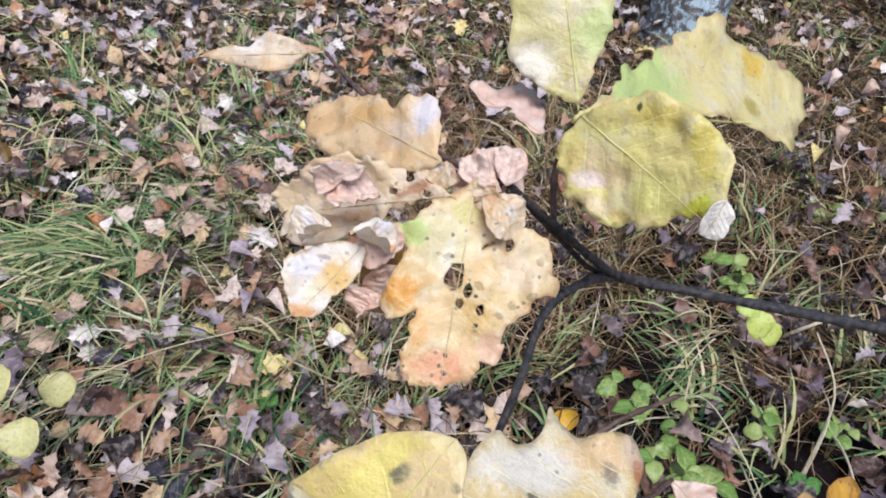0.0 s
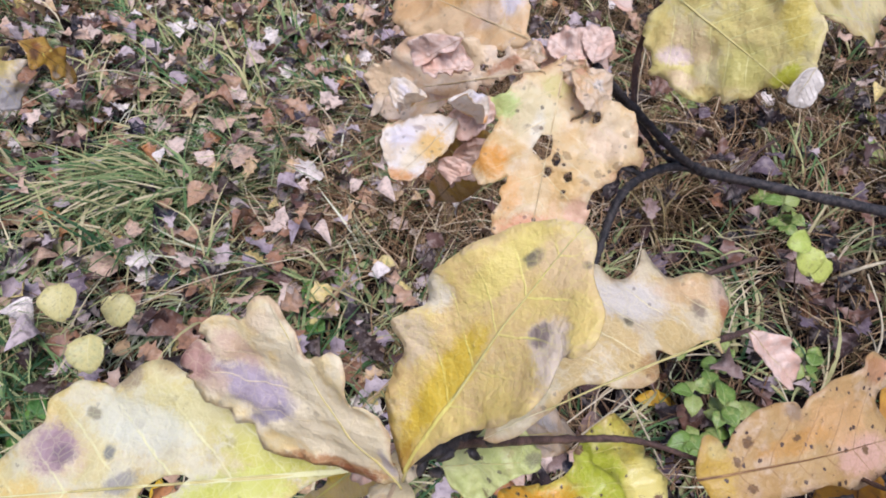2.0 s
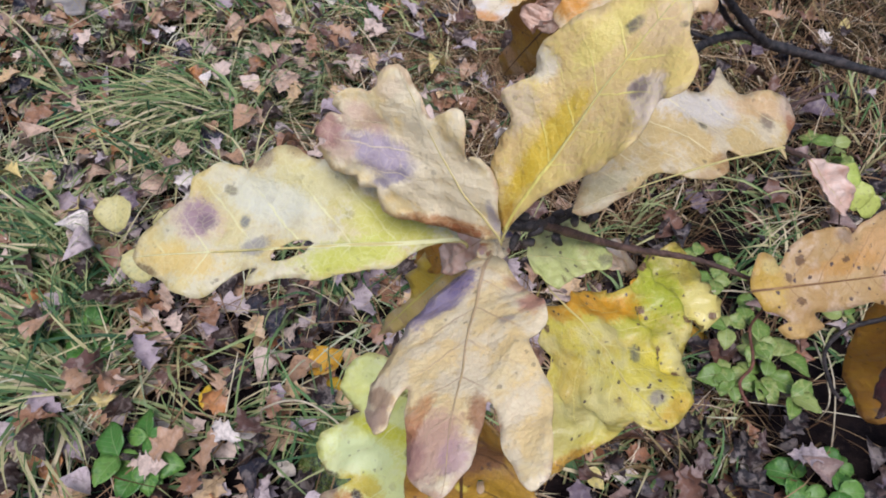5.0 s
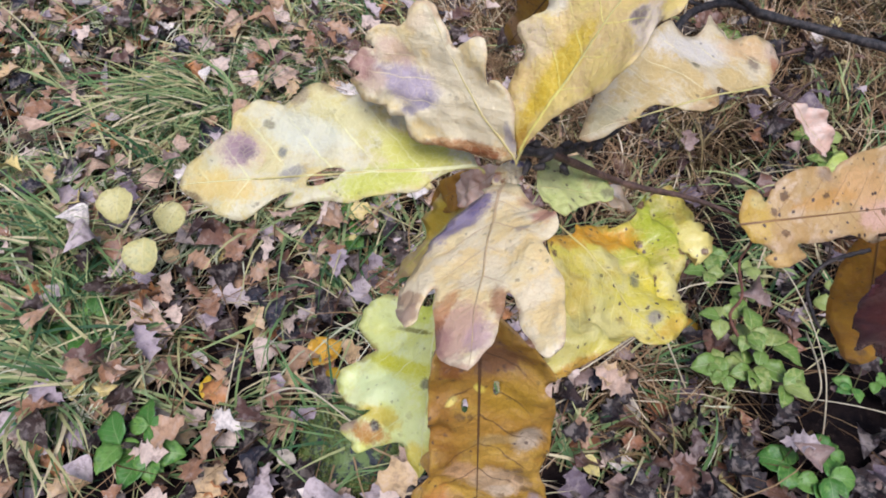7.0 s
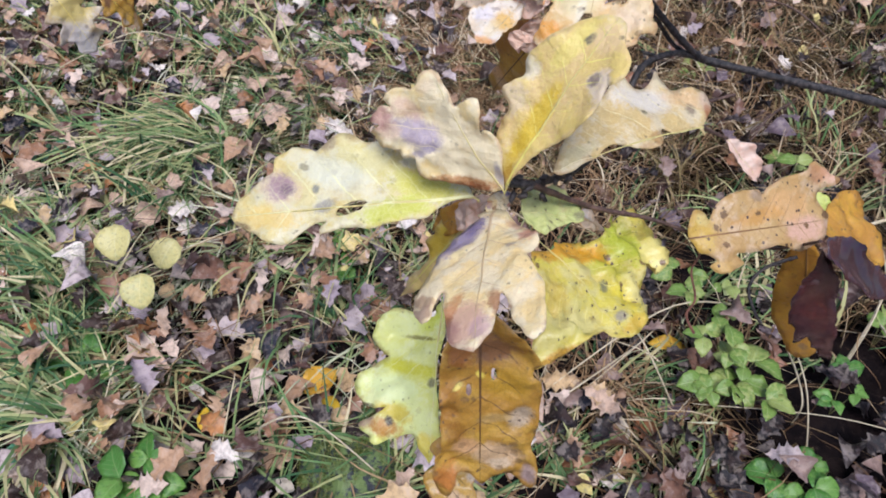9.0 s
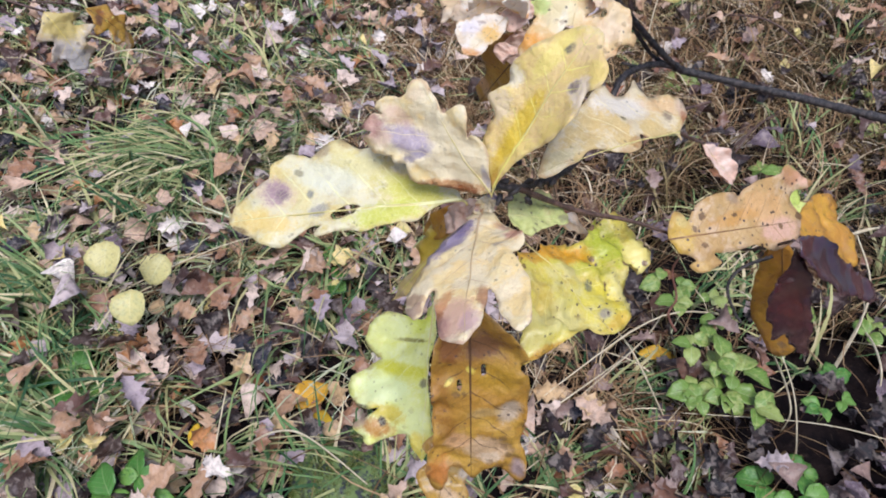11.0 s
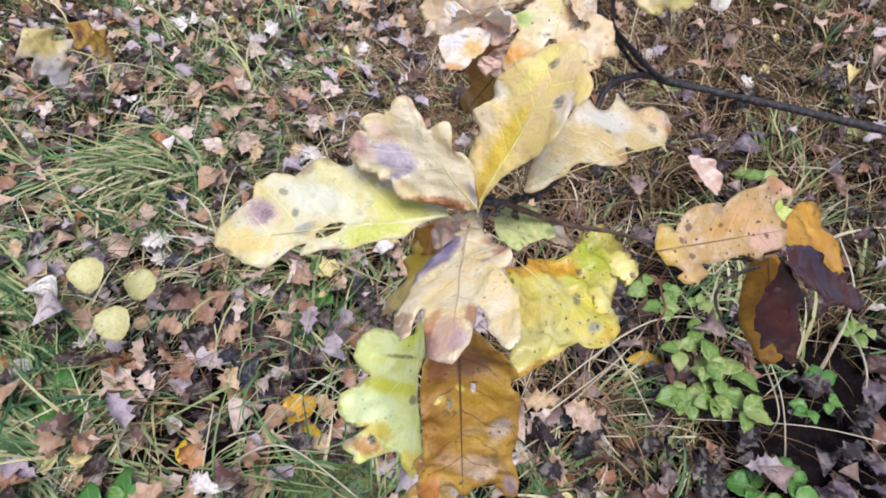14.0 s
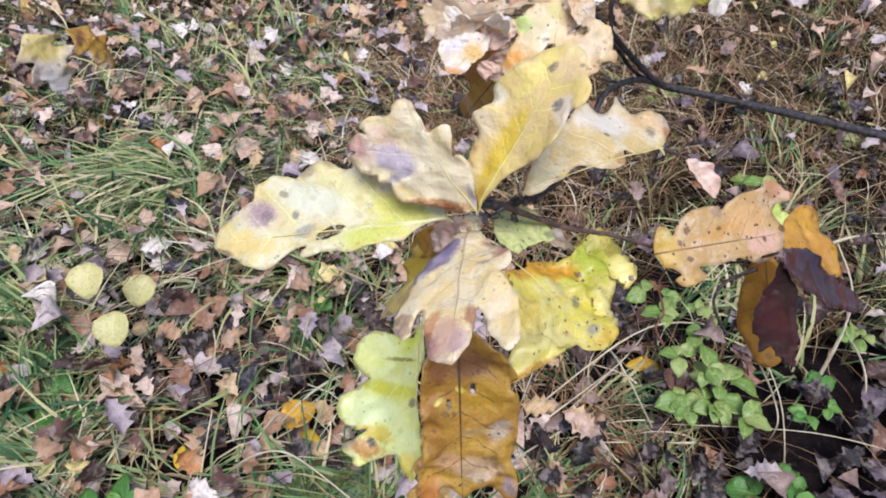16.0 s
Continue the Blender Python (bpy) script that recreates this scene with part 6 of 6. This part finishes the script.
for i, (x, y, z) in enumerate(((-0.20, 1.65, 0.06), (-0.62, 1.62, 0.06), (-0.70, 2.05, 0.06), (-0.88, 2.05, 0.05), (-1.33, 2.77, 0.06), (-0.26, 2.79, 0.05), (-0.58, 2.11, 0.06), (-1.6, 2.1, 0.05), (-1.15, 2.4, 0.05), (-0.62, 1.58, 0.07))):
    herb(x, y, z, 3, 0.06, 0.045, ROUND, PALE_HERB, 40 + i, PALE_LABEL)


# ---- saplings with a few yellow leaves left ----
def sapling(root, top, leaves, material, label, seed):
    """A thin bare sapling; leaves are (centre, way, facing, size)."""
    tree = thing("sapling", root, label, "sapling", "yellow-leaved saplings")
    r, t = Vector(root), Vector(top)
    stem_line = [r - Vector((0, 0, 0.03)), r.lerp(t, 0.35) + Vector((0.02, 0, 0.02)), r.lerp(t, 0.7) + Vector((-0.01, 0.01, 0.02)), t]
    part("stem", tube(stem_line, 0.0022, 0.0009, 6, 6, 0.15, seed), BROWN_BARK, tree)
    for i, (c, way, up, size) in enumerate(leaves):
        c, way = Vector(c), Vector(way).normalized()
        base = c - way * size * 0.5
        near = min((r.lerp(t, 0.1 * q) for q in range(3, 11)), key=lambda p: (p - base).length)
        part("petiole", tube([near, near.lerp(base, 0.6) + Vector((0, 0, 0.012)), base], 0.0009, 0.0007, 5, 3), BROWN_BARK, tree)
        leaflet(base, way, up, size, ROUND, material, tree, seed * 7 + i)
    return tree


UP = (0.1, -0.55, 0.8)
sapling((-0.80, 0.95, 0.0), (-0.62, 0.86, 0.40), [((-0.713, 0.805, 0.342), (0.15, -0.75, -0.55), UP, 0.078), ((-0.681, 0.894, 0.208), (-0.3, -0.7, -0.5), UP, 0.078),
                                                 ((-0.672, 0.761, 0.238), (0.2, -0.8, -0.6), UP, 0.08)], LEMON_LEAF, "thin sapling with three round pale yellow leaves", 51)
sapling((0.82, 1.12, 0.0), (0.61, 0.93, 0.66), [((0.628, 0.93, 0.585), (0.3, -0.6, -0.7), UP, 0.052), ((0.600, 0.93, 0.625), (-0.8, -0.2, -0.1), UP, 0.04), ((0.655, 0.93, 0.565), (0.6, -0.4, -0.6), UP, 0.045)],
        LIME_YELLOW, "thin sapling with lime-yellow leaves", 52)


# ---- single bright leaves lying on the litter ----
def fallen(x, y, z, size, turn, shape, material, label, seed, lift=0.25):
    g = random.Random(seed)
    w = Vector((math.cos(turn), math.sin(turn), g.uniform(-lift, lift)))
    b = Vector((x, y, height(x, y) + z)) - w.normalized() * size * 0.5
    side = Vector((-math.sin(turn), math.cos(turn), g.uniform(-lift, lift)))
    ob = part("fallen_leaf", blade(b, b + w.normalized() * size, b + side * size, shape, shape, bend=g.uniform(-0.05, 0.12), cup=g.uniform(-0.2, 0.5), wave=size * 0.03, rows=3, per=3, seed=seed), material, None)
    return tagged(ob, label, "leaf", "single leaves on the litter")


OAK = [(0.12, 0.08), (0.24, 0.22), (0.32, 0.13), (0.44, 0.30), (0.53, 0.17), (0.66, 0.30), (0.75, 0.15), (0.88, 0.17)]
MAPLE = [(0.06, 0.18), (0.16, 0.34), (0.28, 0.26), (0.42, 0.42), (0.54, 0.28), (0.68, 0.30), (0.8, 0.18), (0.92, 0.12)]
GOLD_LABEL, PALE_LEAF, RUSSET, TAN = "golden yellow fallen leaf on the litter", "pale whitish fallen leaf on the litter", "russet-brown fallen oak leaf on the litter", "tan fallen oak leaf on the litter"
for i, (x, y, size, turn, shape) in enumerate(((-0.568, 0.842, 0.06, 1.3, ROUND), (-0.275, 0.715, 0.095, 0.95, OVATE), (-0.240, 0.655, 0.07, 1.7, OVATE), (-0.500, 0.578, 0.06, 1.75, SLIM), (-0.906, 0.745, 0.055, 0.1, ROUND),
                                             (-1.101, 0.942, 0.09, 0.25, OVATE), (-0.887, 1.211, 0.055, 2.0, OAK), (-0.645, 1.548, 0.06, 0.6, SLIM), (0.41, 1.07, 0.06, 1.5, ROUND), (-1.55, 1.05, 0.07, 1.0, ROUND), (0.52, 0.96, 0.1, 0.1, SLIM), (-0.70, 0.70, 0.05, 0.5, OVATE))):
    fallen(x, y, 0.05, size, turn, shape, GOLD_LEAF if i not in (5, 9) else LEMON_LEAF, GOLD_LABEL if i not in (5, 9) else "pale yellow fallen leaf on the litter", 70 + i)
for i, (x, y, size, turn, shape) in enumerate(((0.62, 0.70, 0.10, 2.4, OAK), (-0.90, 2.05, 0.085, 2.1, OVATE), (-1.095, 1.334, 0.05, 0.4, OVATE), (-0.88, 1.58, 0.06, 1.0, OAK), (-1.09, 1.00, 0.06, 0.8, OAK), (-0.57, 0.50, 0.06, 0.5, OVATE), (0.40, 0.73, 0.08, 2.0, OVATE), (0.84, 1.84, 0.09, 0.5, MAPLE), (-1.02, 1.28, 0.07, 2.5, ROUND),
                                             (-0.70, 1.28, 0.08, 1.8, OAK), (-1.25, 0.95, 0.06, 1.2, OAK), (-1.1, 2.3, 0.09, 0.4, ROUND), (-1.45, 2.5, 0.08, 1.4, ROUND), (-1.75, 2.1, 0.08, 2.0, OAK), (0.46, 1.2, 0.1, 1.0, OAK))):
    fallen(x, y, 0.035, size, turn, shape, IVORY, PALE_LEAF, 90 + i)
for i, (x, y, size, turn, shape) in enumerate(((-0.58, 1.09, 0.09, 0.3, OAK), (-0.63, 1.41, 0.10, 1.1, OAK), (0.47, 0.73, 0.11, 2.2, OAK), (0.60, 0.62, 0.10, 0.8, OAK), (-0.38, 0.75, 0.13, 0.2, OAK), (0.95, 1.3, 0.1, 1.9, MAPLE), (-1.25, 1.7, 0.10, 2.8, MAPLE), (0.3, 0.62, 0.1, 1.6, OAK))):
    fallen(x, y, 0.03, size, turn, shape, FALLEN_RUST, RUSSET, 110 + i)
for i, (x, y, size, turn, shape) in enumerate(((-1.40, 1.54, 0.13, 0.4, MAPLE), (-0.32, 0.54, 0.09, 0.6, MAPLE), (-0.60, 0.60, 0.09, 1.4, OAK), (-0.48, 0.62, 0.09, 1.8, OAK), (-1.13, 1.39, 0.12, 0.2, MAPLE), (0.05, 0.5, 0.09, 2.5, OAK), (-0.75, 0.78, 0.10, 2.9, OAK), (0.72, 0.55, 0.10, 0.2, MAPLE), (-0.9, 0.9, 0.1, 0.7, MAPLE), (-0.42, 1.02, 0.09, 1.2, OAK))):
    fallen(x, y, 0.035, size, turn, shape, FALLEN_TAN, TAN, 130 + i)


# ---- mossy stone and straws ----
def mossy_stone(x, y, rx, ry, rz):
    bm = bmesh.new()
    bmesh.ops.create_icosphere(bm, subdivisions=5, radius=1)
    for v in bm.verts:
        n = noise.noise(v.co * 1.7) * 0.22 + noise.noise(v.co * 6) * 0.06 + noise.noise(v.co * 22) * 0.025
        v.co *= 1 + n
        v.co = Vector((v.co.x * rx, v.co.y * ry, v.co.z * rz))
    bmesh.ops.translate(bm, verts=bm.verts, vec=(x, y, 0.0))
    return tagged(part("stone", bm, MOSS_STONE, None), "dark wet stone with green moss sunk in the litter", "stone")


stone = mossy_stone(-0.15, 0.55, 0.12, 0.13, 0.075)


def moss(host, count, seed):
    """Short soft shoots of moss on the upper side of the stone."""
    g = random.Random(seed)
    faces_up = [q for q in host.data.polygons if q.normal.z > 0.25]
    verts, faces = [], []
    while len(faces) < count:
        q = g.choice(faces_up)
        c = q.center
        if noise.noise(Vector((c.x * 22, c.y * 22, 4))) < -0.12:
            continue
        a, ln = g.uniform(0, 6.3), g.uniform(0.004, 0.010)
        d = (q.normal + Vector((g.gauss(0, 0.5), g.gauss(0, 0.5), g.gauss(0, 0.3)))).normalized() * ln
        w = Vector((math.cos(a), math.sin(a), 0)) * 0.0012
        o = c + Vector((g.uniform(-0.004, 0.004), g.uniform(-0.004, 0.004), -0.001))
        n = len(verts)
        verts += [o - w, o + w, o + d]
        faces.append((n, n + 1, n + 2))
    me = bpy.data.meshes.new("moss")
    me.from_pydata(verts, [], faces)
    return finish_mesh("moss", me, MOSS_SHOOTS, host, "soft green and brownish moss")


moss(stone, 9000, 12)


def stalk(points, r, label="single dry grass stalk"):
    ob = part("grass_stalk", tube(points, r, r * 0.5, 6, 6, 0.1, 3), STALK, None)
    return tagged(ob, label, "grass stalk", "dry grass stalks")


stalk([(-0.735, 0.469, 0.00), (-0.712, 0.542, 0.08), (-0.703, 0.624, 0.14)], 0.0026)
stalk([(-0.451, 0.508, 0.00), (-0.442, 0.579, 0.08), (-0.438, 0.654, 0.14)], 0.0026)
stalk([(-0.428, 0.830, 0.05), (-0.300, 0.785, 0.08), (-0.209, 0.780, 0.05)], 0.0024)
stalk([(0.214, 0.730, 0.02), (0.301, 0.769, 0.12), (0.454, 0.949, 0.06)], 0.0026)
stalk([(1.032, 1.173, 0.02), (0.990, 1.028, 0.14), (0.967, 0.913, 0.18), (0.990, 0.884, 0.10)], 0.0034)
stalk([(0.816, 1.027, 0.02), (0.781, 0.879, 0.12), (0.779, 0.808, 0.12), (0.796, 0.814, 0.02)], 0.0026)
stalk([(0.558, 1.133, 0.02), (0.470, 0.957, 0.10), (0.313, 0.794, 0.04)], 0.0022)
stalk([(-1.446, 1.803, 0.03), (-1.290, 1.799, 0.14), (-1.149, 1.800, 0.18), (-1.072, 1.894, 0.08)], 0.0030)
stalk([(-0.653, 2.360, 0.03), (-0.551, 2.339, 0.10), (-0.461, 2.605, 0.04)], 0.0028)
stalk([(1.015, 1.426, 0.03), (1.087, 1.415, 0.12), (1.260, 1.521, 0.06)], 0.0060, "thick pale dry stalk")
stalk([(-0.367, 0.554, 0.0), (-0.345, 0.540, 0.13), (-0.311, 0.528, 0.20), (-0.266, 0.525, 0.25), (-0.222, 0.521, 0.27), (-0.176, 0.514, 0.24), (-0.087, 0.488, 0.16)], 0.0028, "bent dry grass stalk with a feathery head")
stalk([(0.75, 1.15, 0.0), (0.5, 0.98, 0.18), (0.28, 0.80, 0.12), (0.15, 0.68, 0.03)], 0.0024)
stalk([(1.1, 0.80, 0.05), (0.85, 0.79, 0.12), (0.55, 0.78, 0.10)], 0.0016)
stalk([(0.82, 0.72, 0.0), (0.78, 0.85, 0.15), (0.68, 1.0, 0.25), (0.62, 1.05, 0.22)], 0.0018)
stalk([(0.95, 1.0, 0.0), (0.98, 1.1, 0.2), (0.93, 1.2, 0.3)], 0.0035)
stalk([(-0.95, 0.85, 0.02), (-0.6, 1.02, 0.16), (-0.35, 1.2, 0.12), (-0.2, 1.4, 0.03)], 0.0018)
stalk([(-0.6, 0.78, 0.02), (-0.4, 0.88, 0.08), (-0.18, 0.80, 0.05)], 0.0020)
stalk([(0.2, 0.75, 0.0), (0.24, 0.85, 0.14), (0.26, 0.93, 0.2)], 0.0014)
stalk([(-1.543, 1.664, 0.03), (-1.331, 1.652, 0.16), (-1.194, 1.709, 0.2), (-1.167, 1.961, 0.03)], 0.0022)
stalk([(-0.796, 1.731, 0.02), (-0.672, 1.7, 0.2), (-0.76, 2.046, 0.03)], 0.0018)
stalk([(-0.223, 0.659, 0.03), (-0.076, 0.842, 0.1), (-0.305, 0.979, 0.03)], 0.0013)
stalk([(0.438, 0.872, 0.0), (0.258, 0.688, 0.1), (0.205, 0.632, 0.12)], 0.0026)
stalk([(0.544, 0.808, 0.0), (0.425, 0.848, 0.2), (0.41, 1.03, 0.05)], 0.0022)
stalk([(0.945, 0.988, 0.02), (0.982, 1.083, 0.16), (1.072, 1.295, 0.02)], 0.0024)
stalk([(0.532, 2.2, 0.0), (0.537, 2.3, 0.2), (0.562, 2.392, 0.28)], 0.0026)


# ---- dead twigs lying on the grass ----
def dead_twig(points, r, seed):
    ob = part("fallen_twig", tube(points, r, r * 0.5, 7, 8, 0.35, seed), BROWN_BARK, None)
    return tagged(ob, "thin brown dead twig lying on the grass", "twig", "dead twigs")


dead_twig([(0.773, 2.675, 0.02), (0.983, 2.47, 0.14), (1.218, 2.389, 0.02)], 0.005, 31)
dead_twig([(0.742, 1.657, 0.02), (0.823, 1.76, 0.16), (1.022, 2.069, 0.02)], 0.004, 32)
dead_twig([(0.784, 1.790, 0.02), (0.867, 1.855, 0.10), (1.020, 2.074, 0.04)], 0.005, 33)
